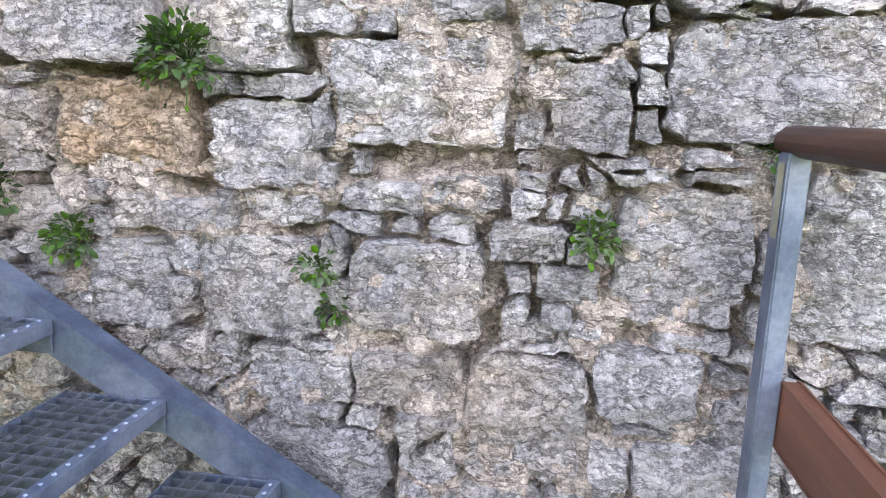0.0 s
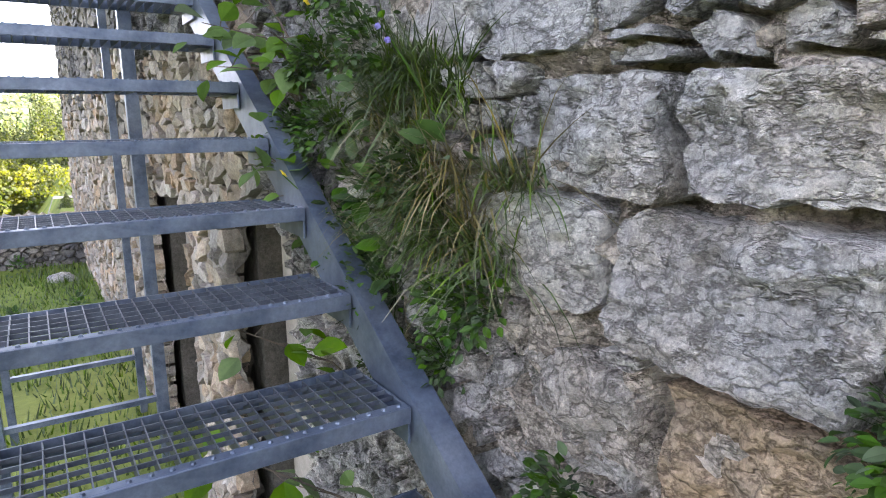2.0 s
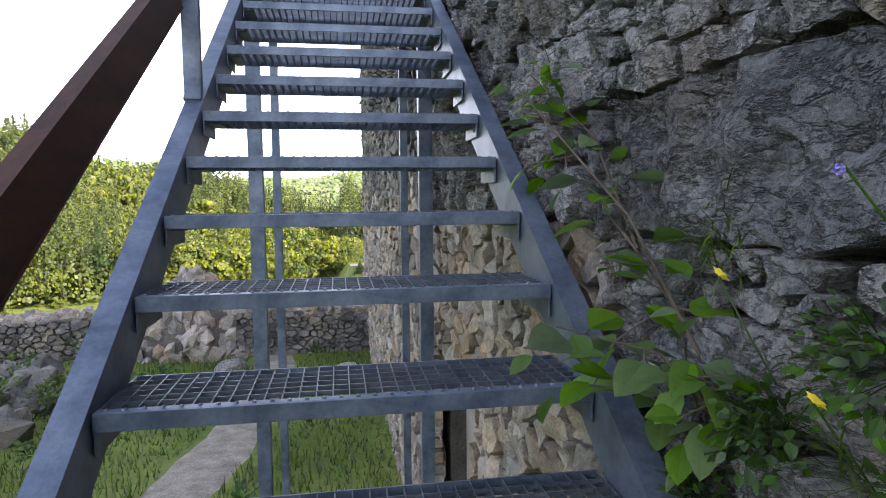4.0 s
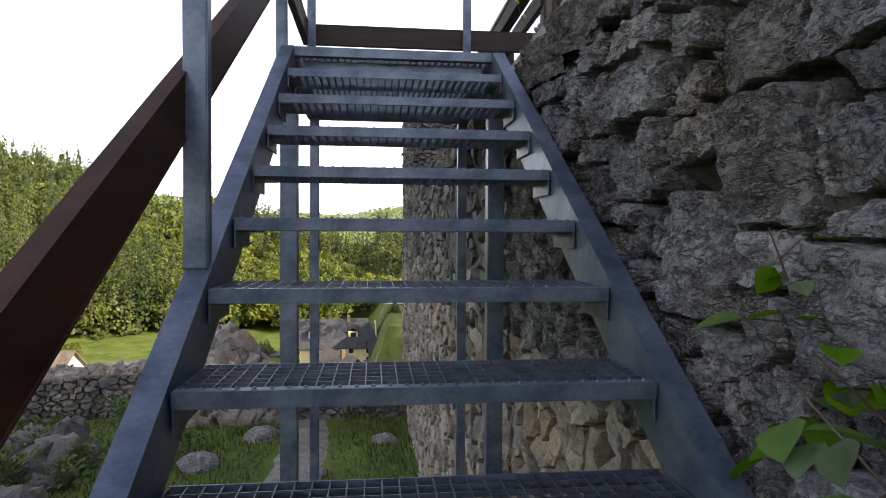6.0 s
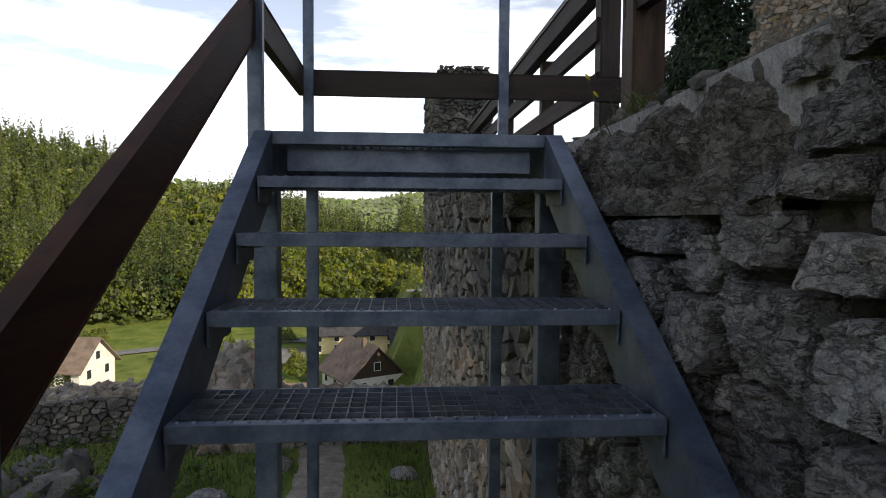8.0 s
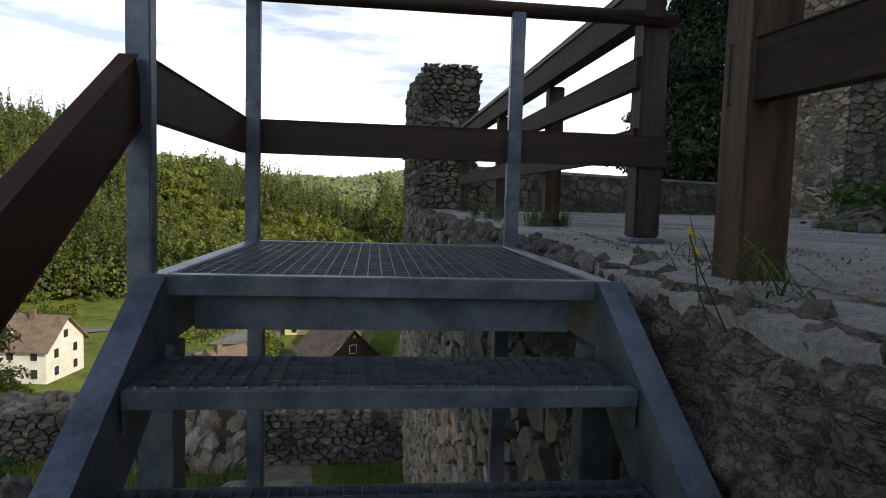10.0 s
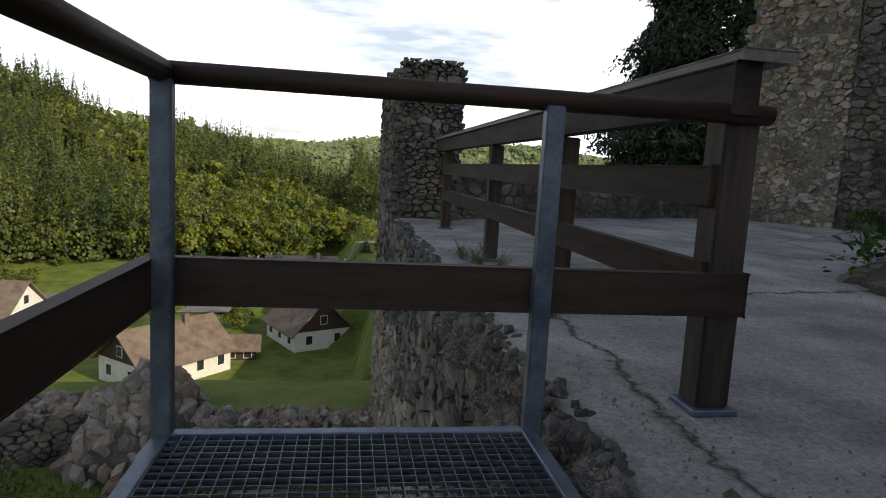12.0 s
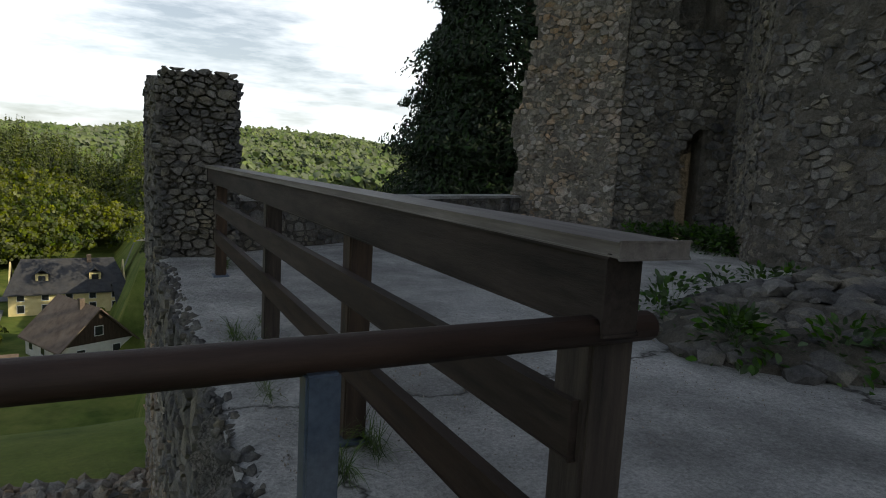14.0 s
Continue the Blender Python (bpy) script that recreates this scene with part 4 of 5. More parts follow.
# ---- woods, village ----
def cards(name, pts, nrm, size, mat, rng, parent=None, label="", kind="stuff", squash=1.0):
    """Foliage: one small folded five-sided leaf spray at each point, roughly facing nrm, in one mesh."""
    n = len(pts)
    d = nrm + rng.normal(0, 0.36, (n, 3))
    d /= np.linalg.norm(d, axis=1)[:, None]
    a = np.cross(d, rng.normal(0, 1, (n, 3)))
    a /= np.linalg.norm(a, axis=1)[:, None]
    b = np.cross(d, a)
    s = (size * rng.uniform(0.55, 1.35, n))[:, None]
    verts = np.empty((n, 5, 3))
    for k in range(5):
        ang = k * math.tau / 5 + rng.uniform(-0.35, 0.35, n)
        rr = rng.uniform(0.55, 1.15, n)
        verts[:, k] = pts + (a * np.cos(ang)[:, None] + b * np.sin(ang)[:, None] * squash) * s * rr[:, None] + d * (rng.uniform(-0.35, 0.35, n)[:, None] * s)
    base = np.arange(n)[:, None] * 5
    faces = np.concatenate([base + np.array([0, 1, 2]), base + np.array([0, 2, 3]), base + np.array([0, 3, 4])], 0)
    me = bpy.data.meshes.new(name)
    me.vertices.add(n * 5)
    me.vertices.foreach_set("co", verts.reshape(-1))
    m = len(faces)
    me.loops.add(m * 3)
    me.loops.foreach_set("vertex_index", faces.reshape(-1).astype(np.int32))
    me.polygons.add(m)
    me.polygons.foreach_set("loop_start", np.arange(0, m * 3, 3, dtype=np.int32))
    me.update(calc_edges=True)
    me.materials.append(mat)
    ob = new(name, me)
    if parent:
        ob.parent = parent
    return tagged(ob, label, "", "", kind) if not parent else ob


def broad_crown(rng, x, y, z, h, r, k):
    """Points and outward directions over a lobed, uneven broadleaf crown."""
    lobes = rng.integers(6, 10)
    lc = np.stack([rng.normal(0, r * 0.42, lobes), rng.normal(0, r * 0.42, lobes), rng.uniform(0.32, 0.86, lobes) * h], 1)
    lr = r * rng.uniform(0.38, 0.68, lobes) * (1.15 - 0.45 * lc[:, 2] / h)
    i = rng.integers(0, lobes, k)
    d = rng.normal(0, 1, (k, 3))
    d /= np.linalg.norm(d, axis=1)[:, None]
    d[:, 2] = np.abs(d[:, 2]) * 0.9 - 0.25
    p = lc[i] + d * (lr[i] * rng.uniform(0.75, 1.05, k))[:, None] * np.array([1, 1, 1.1])
    return p + np.array([x, y, z]), d


def fir_crown(rng, x, y, z, h, r, k):
    f = 1 - rng.random(k) ** 0.65
    a = rng.uniform(0, math.tau, k)
    tier = (f * 9) % 1.0
    rad = r * (1 - f) * (0.65 + 0.45 * (1 - tier)) * rng.uniform(0.6, 1.05, k)
    p = np.stack([np.cos(a) * rad, np.sin(a) * rad, h * (0.1 + 0.9 * f)], 1)
    d = np.stack([np.cos(a), np.sin(a), np.full(k, 0.5)], 1)
    return p + np.array([x, y, z]), d


rng = np.random.default_rng(7)
sets = {"broad": ([], [], []), "fir": ([], [], [])}


def plant(kind, x, y, h, r, k, size):
    z = land(x, y) - 0.5
    p, d = (broad_crown if kind == "broad" else fir_crown)(rng, x, y, z, h, r, k)
    s = sets[kind]
    s[0].append(p)
    s[1].append(d)
    s[2].append(np.full(k, size) if kind == "broad" else size * (1.15 - 0.8 * np.clip((p[:, 2] - z) / h, 0, 1)))


for i in range(2600):
    az, r = rng.uniform(-52, 5), 172 + 270 * rng.random() ** 1.25
    if az > -4 and r < 200:
        continue
    x, y = r * math.sin(math.radians(az)), r * math.cos(math.radians(az))
    fir = noise.noise((x * 0.014, y * 0.014, 9)) + (0.45 if r > 300 else 0.03) + (0.15 if az < -22 else -0.02) > rng.uniform(-0.22, 0.32)
    if fir:
        plant("fir", x, y, rng.uniform(16, 28), rng.uniform(2.8, 4.2), 260 if r < 300 else 140, 0.55 if r < 300 else 0.85)
    else:
        plant("broad", x, y, rng.uniform(9, 17), rng.uniform(3.4, 5.8), 420 if r < 265 else 150, 0.48 if r < 265 else 0.95)
# trees and bushes among the houses, and below the yard wall
for i in range(330):
    az, r = rng.uniform(-46, 6), rng.uniform(62, 172)
    if (-36 < az < -24 and r < 102) or -24 < az < 3.5 and (r < 96 or (r > 146 and r < 162) or noise.noise((az * 0.35, r * 0.06, 0)) < 0.05):
        continue
    x, y = r * math.sin(math.radians(az)), r * math.cos(math.radians(az))
    if any(math.hypot(x - a, y - b) < c for a, b, c in ((-8.7, 133, 12), (-5.6, 101, 9), (-52.5, 98.5, 11), (-22.5, 84, 11), (-23, 125, 9), (-14.5, 92, 5))):
        continue
    h = rng.uniform(1.2, 4.5) if rng.random() < 0.8 else rng.uniform(8, 12)
    plant("fir" if rng.random() < 0.15 else "broad", x, y, h, h * rng.uniform(0.4, 0.6), 900, 0.045 * h ** 0.6 + 0.08)
for i in range(60):
    x, y = rng.uniform(-22, -10), rng.uniform(4, 34)
    h = rng.uniform(1.5, 4.5)
    if math.degrees(math.atan2(x, y)) > -30:
        continue
    plant("broad", x, y, h, h * 0.55, 1300, 0.06)
for kind, mat, label in (("broad", BROADLEAF, "sunlit green broadleaf wood on the valley slopes"), ("fir", CONIFER, "dark green spruce wood on the hillside")):
    p, d, s = (np.concatenate(q) for q in sets[kind])
    tagged(cards("woodland", p, d, s, mat, rng, None, label), category="woodland")
# far ridges
fp = []
for i in range(9000):
    az, r = rng.uniform(-40, 32), rng.uniform(470, 1300)
    x, y = r * math.sin(math.radians(az)), r * math.cos(math.radians(az))
    fp.append((x, y, land(x, y)))
fp = np.array(fp)
pp = np.repeat(fp, 7, 0) + rng.normal(0, 1, (len(fp) * 7, 3)) * np.array([3.2, 3.2, 3.0]) + np.array([0, 0, 8])
tagged(cards("woodland", pp, np.tile(np.array([0.3, -0.6, 0.8]), (len(pp), 1)), np.full(len(pp), 3.4), FAR_FOREST, rng, None, "hazy wooded ridges beyond the valley"), category="woodland")

WALL_WHITE = material("white_render", (0.62, 0.60, 0.55), (0.76, 0.74, 0.69), 0.8, 0.9, bump=0.1, fine=12)
WALL_YELLOW = material("yellow_render", (0.60, 0.50, 0.24), (0.72, 0.62, 0.33), 0.8, 0.9, bump=0.1, fine=12)
WALL_TIMBER = material("dark_boarding", (0.035, 0.022, 0.015), (0.075, 0.05, 0.035), 1.5, 0.8, bump=0.2, fine=14, stretch=(6, 6, 0.5))
ROOF_GREY = material("grey_roof_tiles", (0.03, 0.031, 0.036), (0.06, 0.061, 0.068), 1.2, 0.8, bump=0.4, fine=9, third=(0.075, 0.07, 0.065))
ROOF_BROWN = material("brown_roof_tiles", (0.105, 0.075, 0.056), (0.19, 0.142, 0.108), 1.0, 0.85, bump=0.4, fine=9, third=(0.22, 0.175, 0.14))
PANE = material("window_pane", (0.02, 0.022, 0.026), (0.04, 0.044, 0.05), 1.0, 0.15, bump=0.0, fine=5, spec=0.6)
FRAME_WHITE = material("white_paint", (0.66, 0.66, 0.64), (0.78, 0.78, 0.76), 2.0, 0.6, bump=0.0, fine=20)
ASPHALT = material("asphalt", (0.11, 0.11, 0.112), (0.19, 0.188, 0.18), 0.6, 0.95, bump=0.2, fine=12, third=(0.24, 0.235, 0.22))


def house(x, y, turn, w, d, h, roof_h, wall_mat, roof_mat, label, dormers=0, gable_mat=None, rows=2, chimney=True, name="house", half_hip=0.0):
    """A house with gable ends on its local x sides: plinthed walls, overhanging roof, windows with frames and sills, dormers, chimney."""
    root = thing(name, label, "house", "houses of the village")
    z = min(land(x + a, y + b) for a in (-w / 2, w / 2) for b in (-d / 2, d / 2)) - 0.3
    bm = bmesh.new()
    box(bm, (-w / 2, -d / 2, 0), (w / 2, d / 2, h + 0.3))
    part("wall", bm, wall_mat, root)
    for s in (-1, 1):
        bm = bmesh.new()
        v = [bm.verts.new((s * (w / 2 - k), yy, zz)) for k in (0.0, 0.25) for yy, zz in ((-d / 2, h + 0.3), (d / 2, h + 0.3), (0, h + 0.3 + roof_h * 0.97))]
        for q in ((0, 1, 2), (5, 4, 3), (0, 3, 4, 1), (1, 4, 5, 2), (2, 5, 3, 0)):
            bm.faces.new([v[i] for i in q])
        bmesh.ops.recalc_face_normals(bm, faces=bm.faces[:])
        part("gable", bm, gable_mat or wall_mat, root)
    over = 0.7
    for s in (-1, 1):
        bm = bmesh.new()
        k = (d / 2 + over) / (d / 2)
        lo = h + 0.3 + roof_h * (1 - k)
        hip = half_hip
        a = [(-w / 2 - over, s * (d / 2 + over), lo), (w / 2 + over, s * (d / 2 + over), lo), (w / 2 + over - hip, 0, h + 0.35 + roof_h), (-w / 2 - over + hip, 0, h + 0.35 + roof_h)]
        v = [bm.verts.new(Vector(p) + Vector((0, 0, e))) for e in (0, 0.22) for p in a]
        for q in ((0, 1, 2, 3), (7, 6, 5, 4), (0, 4, 5, 1), (1, 5, 6, 2), (2, 6, 7, 3), (3, 7, 4, 0)):
            bm.faces.new([v[i] for i in q])
        bmesh.ops.recalc_face_normals(bm, faces=bm.faces[:])
        part("roof", bm, roof_mat, root)

    def window(cx, cy, cz, ww, hh, axis):
        bm = bmesh.new()
        e = 0.06
        if axis == "y":
            sgn = 1 if cy > 0 else -1
            box(bm, (cx - ww / 2 - 0.1, cy, cz - hh / 2 - 0.1), (cx + ww / 2 + 0.1, cy + sgn * e, cz + hh / 2 + 0.1))
        else:
            sgn = 1 if cx > 0 else -1
            box(bm, (cx, cy - ww / 2 - 0.1, cz - hh / 2 - 0.1), (cx + sgn * e, cy + ww / 2 + 0.1, cz + hh / 2 + 0.1))
        win = part("window", bm, FRAME_WHITE, root)
        bm = bmesh.new()
        if axis == "y":
            box(bm, (cx - ww / 2, cy + sgn * e, cz - hh / 2), (cx + ww / 2, cy + sgn * (e + 0.02), cz + hh / 2))
        else:
            box(bm, (cx + sgn * e, cy - ww / 2, cz - hh / 2), (cx + sgn * (e + 0.02), cy + ww / 2, cz + hh / 2))
        part("pane", bm, PANE, win)
    storey = h / rows
    for r in range(rows):
        cz = 0.3 + storey * (r + 0.55)
        n = max(2, int(w / 3.2))
        for i in range(n):
            window(-w / 2 + w * (i + 0.5) / n, -d / 2, cz, 1.0, 1.3, "y")
        for s in (-1, 1):
            for i in range(max(1, int(d / 4))):
                window(s * w / 2, -d / 2 + d * (i + 0.5) / max(1, int(d / 4)), cz, 1.0, 1.3, "x")
    for s in (-1, 1):
        window(s * w / 2, 0, h + 0.3 + roof_h * 0.35, 1.0, 1.2, "x")
    for i in range(dormers):
        cx = -w / 2 + w * (i + 0.6) / (dormers + 0.2)
        zc = h + 0.3 + roof_h * 0.42
        dy = -d / 2 * 0.72
        bm = bmesh.new()
        box(bm, (cx - 0.95, dy, zc - 0.7), (cx + 0.95, dy + 2.2, zc + 0.75))
        dm = part("dormer", bm, wall_mat, root)
        bm = bmesh.new()
        v = [bm.verts.new((cx + a, dy + b, zc + c)) for b in (-0.35, 2.6) for a, c in ((-1.35, 0.6), (0, 1.75), (1.35, 0.6), (0, 1.5))]
        for q in ((0, 1, 5, 4), (1, 2, 6, 5), (0, 3, 1), (3, 2, 1), (4, 5, 7), (5, 6, 7), (0, 4, 7, 3), (3, 7, 6, 2)):
            bm.faces.new([v[k] for k in q])
        bmesh.ops.recalc_face_normals(bm, faces=bm.faces[:])
        part("dormer_roof", bm, roof_mat, dm)
        bm = bmesh.new()
        box(bm, (cx - 0.55, dy - 0.05, zc - 0.4), (cx + 0.55, dy - 0.01, zc + 0.5))
        part("pane", bm, PANE, dm)
    if chimney:
        bm = bmesh.new()
        box(bm, (w * 0.18 - 0.35, -0.9, h + roof_h * 0.6), (w * 0.18 + 0.35, -0.3, h + roof_h + 1.3))
        box(bm, (w * 0.18 - 0.42, -0.97, h + roof_h + 1.1), (w * 0.18 + 0.42, -0.23, h + roof_h + 1.2))
        part("chimney", bm, ROOF_BROWN, root)
    root.matrix_world = pose(x, y, z, 0, 0, turn)
    return root


house(-8.7, 133, 4, 18, 11, 4.2, 4.6, WALL_YELLOW, ROOF_GREY, "large yellow house with a dark hipped roof and dormers", 2, half_hip=2.4)
house(-5.4, 101, -62, 11, 9.5, 3.0, 4.6, WALL_WHITE, ROOF_BROWN, "white house with dark boarded gable and tiled roof", 0, WALL_TIMBER, 1)
house(-52.5, 98.5, -8, 14, 9, 5.2, 3.8, WALL_WHITE, ROOF_BROWN, "white two-storey house with a brown roof", 1)
house(-22.5, 84, 50, 13, 9, 3.2, 3.6, WALL_WHITE, ROOF_BROWN, "pale house with a broad brown tiled roof", 0, WALL_TIMBER, 1)
house(3.5, 128, 10, 9, 7, 2.6, 2.6, WALL_TIMBER, ROOF_GREY, "dark timber barn with a low roof", 0, None, 1, False, "barn")
house(-14.5, 92, 5, 4.5, 3.5, 1.8, 1.2, WALL_TIMBER, ROOF_BROWN, "small brown timber garden shed", 0, None, 1, False, "shed")
house(16, 205, 15, 9, 8, 4.0, 3.5, WALL_WHITE, ROOF_BROWN, "far house with a reddish roof under trees", 0, None, 1)
rv, rf = [], []
for i in range(30):
    az = math.radians(-48 + i * 1.75)
    for k, rr in enumerate((139.5 + 2 * math.sin(i * 0.4), 144 + 2 * math.sin(i * 0.4))):
        x, y = rr * math.sin(az), rr * math.cos(az)
        rv.append((x, y, land(x, y) + 0.25))
    if i:
        rf.append((2 * i - 2, 2 * i - 1, 2 * i + 1, 2 * i))
tagged(raw("road", rv, rf, ASPHALT), "narrow grey valley road past the houses", "road", kind="structure")
rv = []
for x, y in ((-30, 117), (-17.5, 118), (-18.5, 131), (-27, 133)):
    rv.append((x, y, land(x, y) + 0.3))
tagged(raw("pavement", rv, [(0, 1, 2, 3)], ASPHALT), "pale grey parking place beside the yellow house", "pavement", kind="structure")

# ---- big trees behind the parapet, their shade put into the leaf colour ----
def big_tree(x, y, h, r, k, mat, size, label, seed, fir=False):
    rg = np.random.default_rng(seed)
    root = thing("tree", label, "tree", "trees by the castle")
    z = land(x, y)
    pts = [(x, y, z - 0.3), (x + 0.2, y, z + h * 0.3), (x + 0.1, y + 0.3, z + h * 0.6), (x, y, z + h * 0.92)]
    part("trunk", tube(pts, [0.32, 0.25, 0.16, 0.03], 10), BARK, root, smooth=True)
    for i in range(9):
        a, f = i * 2.4, 0.25 + 0.065 * i
        e = (x + math.cos(a) * r * 0.4, y + math.sin(a) * r * 0.4, z + h * (f + 0.12))
        part("limb", tube([(x, y, z + h * f), ((x + e[0]) / 2, (y + e[1]) / 2, z + h * (f + 0.04)), e], [0.11, 0.07, 0.02], 6), BARK, root)
    p, d = (fir_crown if fir else broad_crown)(rg, x, y, z, h, r, k)
    q, e = (fir_crown if fir else broad_crown)(rg, x, y, z, h * 0.95, r * 0.8, k // 2)
    cards("crown", np.concatenate([p, q]), np.concatenate([d, e]), np.full(len(p) + len(q), size), mat, rg, root, squash=0.32)["kind"] = "stuff"
    return root


big_tree(13.3, 20.0, 27, 6.2, 62000, SHADED_TREE, 0.13, "tall dark shaded spruce behind the parapet", 1, True)
big_tree(16.5, 18.0, 27, 6.0, 30000, SHADED_TREE, 0.18, "tall dark shaded spruce behind the ruin", 2, True)
big_tree(12.2, 22.8, 19, 5.0, 40000, SHADED_TREE, 0.13, "dark drooping spruce behind the parapet", 3, True)
big_tree(19.5, 15.0, 24, 5.5, 20000, SHADED_TREE, 0.2, "tall dark shaded beech behind the ruin", 4)
big_tree(6.2, 23.0, 7.2, 1.1, 500, BROADLEAF, 0.22, "slender young tree beyond the parapet", 5)

# ---- plants on and by the wall ----
def grass_tuft(x, y, z, n, length, spread, seed, out=(-1, 0), mat=GRASS, label="overhanging tuft of long green grass in the wall", name="grass_tuft"):
    rg = random.Random(seed)
    v, f = [], []
    for i in range(n):
        a = rg.uniform(0, math.tau)
        b = Vector((x + rg.uniform(-0.5, 0.2) * spread * 0.4, y + rg.uniform(-1, 1) * spread, z + rg.uniform(-0.5, 0.5) * spread * 0.6))
        dr = Vector((out[0] * rg.uniform(0.1, 1.0) + 0.6 * math.cos(a), out[1] + 1.1 * math.sin(a), rg.uniform(-0.1, 1.3))).normalized()
        droop = -rg.uniform(0.08, 0.42)
        le, wd = length * rg.uniform(0.45, 1.15), rg.uniform(0.001, 0.0027)
        side = dr.cross(Vector((0, 0, 1))).normalized() * wd
        p = b.copy()
        o = len(v)
        for k in range(5):
            w = side * (1 - (k / 4.3) ** 2)
            v += [tuple(p - w), tuple(p + w)]
            p = p + dr * le / 4
            dr = (dr + Vector((rg.uniform(-0.08, 0.08), rg.uniform(-0.12, 0.12), droop))).normalized()
        for k in range(4):
            f.append((o + 2 * k, o + 2 * k + 1, o + 2 * k + 3, o + 2 * k + 2))
    return tagged(raw(name, v, f, mat), label, "grass", "plants in the wall")


def leaf_shape(le, wd, fold=0.25):
    """One pointed oval leaf with a folded midrib, lying along +y."""
    v, f = [(0, 0, 0)], []
    prof = ((0.18, 0.62), (0.42, 1.0), (0.68, 0.8), (0.88, 0.4))
    for t, w in prof:
        zc = -0.12 * le * t * t
        v += [(-w * wd / 2, t * le, zc + fold * wd * w * 0.5), (0, t * le, zc), (w * wd / 2, t * le, zc + fold * wd * w * 0.5)]
    v.append((0, le, -0.14 * le))
    f += [(0, 2, 1), (0, 3, 2)]
    for k in range(3):
        o = 1 + 3 * k
        f += [(o, o + 1, o + 4, o + 3), (o + 1, o + 2, o + 5, o + 4)]
    f += [(10, 11, 13), (11, 12, 13)]
    return v, f


def herb(x, y, z, n, size, seed, label, name="wall_herb", mat=None, out=(-1, 0, 0.25), le=0.05):
    """A bushy herb of many small leaves on short stalks."""
    rg = random.Random(seed)
    lv, lf = leaf_shape(le, le * 0.62)
    V, F, SV, SF = [], [], [], []
    for i in range(n):
        d = Vector((out[0] * rg.uniform(0.2, 1.1) + rg.uniform(-0.5, 0.5), rg.uniform(-1, 1), out[2] + rg.uniform(-0.75, 0.95)))
        p = Vector((x, y, z)) + d.normalized() * size * rg.uniform(0.25, 1.0) ** 0.6
        m = Matrix.Translation(p) @ d.to_track_quat("Y", "Z").to_matrix().to_4x4() @ pose(0, 0, 0, rg.uniform(-50, 20), rg.uniform(-40, 40), rg.uniform(-50, 50)) @ Matrix.Scale(rg.uniform(0.45, 1.1), 4)
        o = len(V)
        V += [tuple(m @ Vector(q)) for q in lv]
        F += [tuple(k + o for k in q) for q in lf]
        if i % 5 == 0:
            s = d.cross(Vector((0, 0, 1))).normalized() * 0.0015
            o = len(SV)
            b = Vector((x + 0.01, y, z))
            SV += [tuple(b - s), tuple(b + s), tuple(p + s), tuple(p - s)]
            SF.append((o, o + 1, o + 2, o + 3))
    root = thing(name, label, "plant", "plants in the wall")
    tagged(raw("foliage", V, F, mat or LEAF, root), kind="stuff")
    tagged(raw("stem", SV, SF, mat or LEAF, root), kind="stuff")
    return root


LEAF_MESHES = []
for i, (le, wd) in enumerate(((0.085, 0.06), (0.065, 0.05), (0.1, 0.068))):
    me = bpy.data.meshes.new("leaf")
    lv, lf = leaf_shape(le, wd)
    me.from_pydata(lv, [], lf)
    me.materials.append(SHOOT)
    LEAF_MESHES.append(me)


def sapling(stems, seed, label, n=26):
    rg = random.Random(seed)
    root = thing("sapling", label, "shrub", "saplings by the stair")
    for a, b in stems:
        a, b = Vector(a), Vector(b)
        mid = (a + b) / 2 + Vector((0.03, 0, 0.05))
        part("stem", tube([a, mid, b], [0.004, 0.003, 0.0015], 6), BARK, root)
        for i in range(n):
            f = 0.15 + 0.85 * i / n
            p = a.lerp(mid, f * 2) if f < 0.5 else mid.lerp(b, f * 2 - 1)
            d = Vector((rg.uniform(-1, 0.6), rg.uniform(-1, 1), rg.uniform(-0.25, 0.5))).normalized()
            tip = p + d * rg.uniform(0.015, 0.11)
            ob = new("leaf", rg.choice(LEAF_MESHES))
            ob.parent = root
            ob.matrix_world = Matrix.Translation(tip) @ d.to_track_quat("Y", "Z").to_matrix().to_4x4() @ pose(0, 0, 0, rg.uniform(-40, 15), rg.uniform(-35, 35), rg.uniform(-30, 30)) @ Matrix.Scale(rg.uniform(0.7, 1.15), 4)
            if i % 3 == 0:
                part("twig", tube([p, tip], 0.0016, 5), BARK, root)
    return root


pr = random.Random(17)
for i in range(17):
    f = pr.random()
    y, z = -4.08 + 0.55 * f + pr.uniform(-0.08, 0.08), -2.1 + 0.3 * f + pr.uniform(-0.22, 0.16)
    grass_tuft(WX - 0.02, y, z, 150, pr.uniform(0.12, 0.25), 0.09, 100 + i)
for i in range(9):
    f = pr.random()
    grass_tuft(WX - 0.02, -4.1 + 0.55 * f, -2.2 + 0.3 * f + pr.uniform(-0.2, 0.15), 60, 0.26, 0.08, 150 + i, mat=GRASS_DRY, label="dry straw-coloured grass hanging on the wall")
for i in range(8):
    f = pr.random()
    grass_tuft(WX - 0.02, -3.5 + 0.6 * f, -1.95 + 0.45 * f + pr.uniform(-0.15, 0.15), 60, pr.uniform(0.12, 0.22), 0.06, 170 + i)
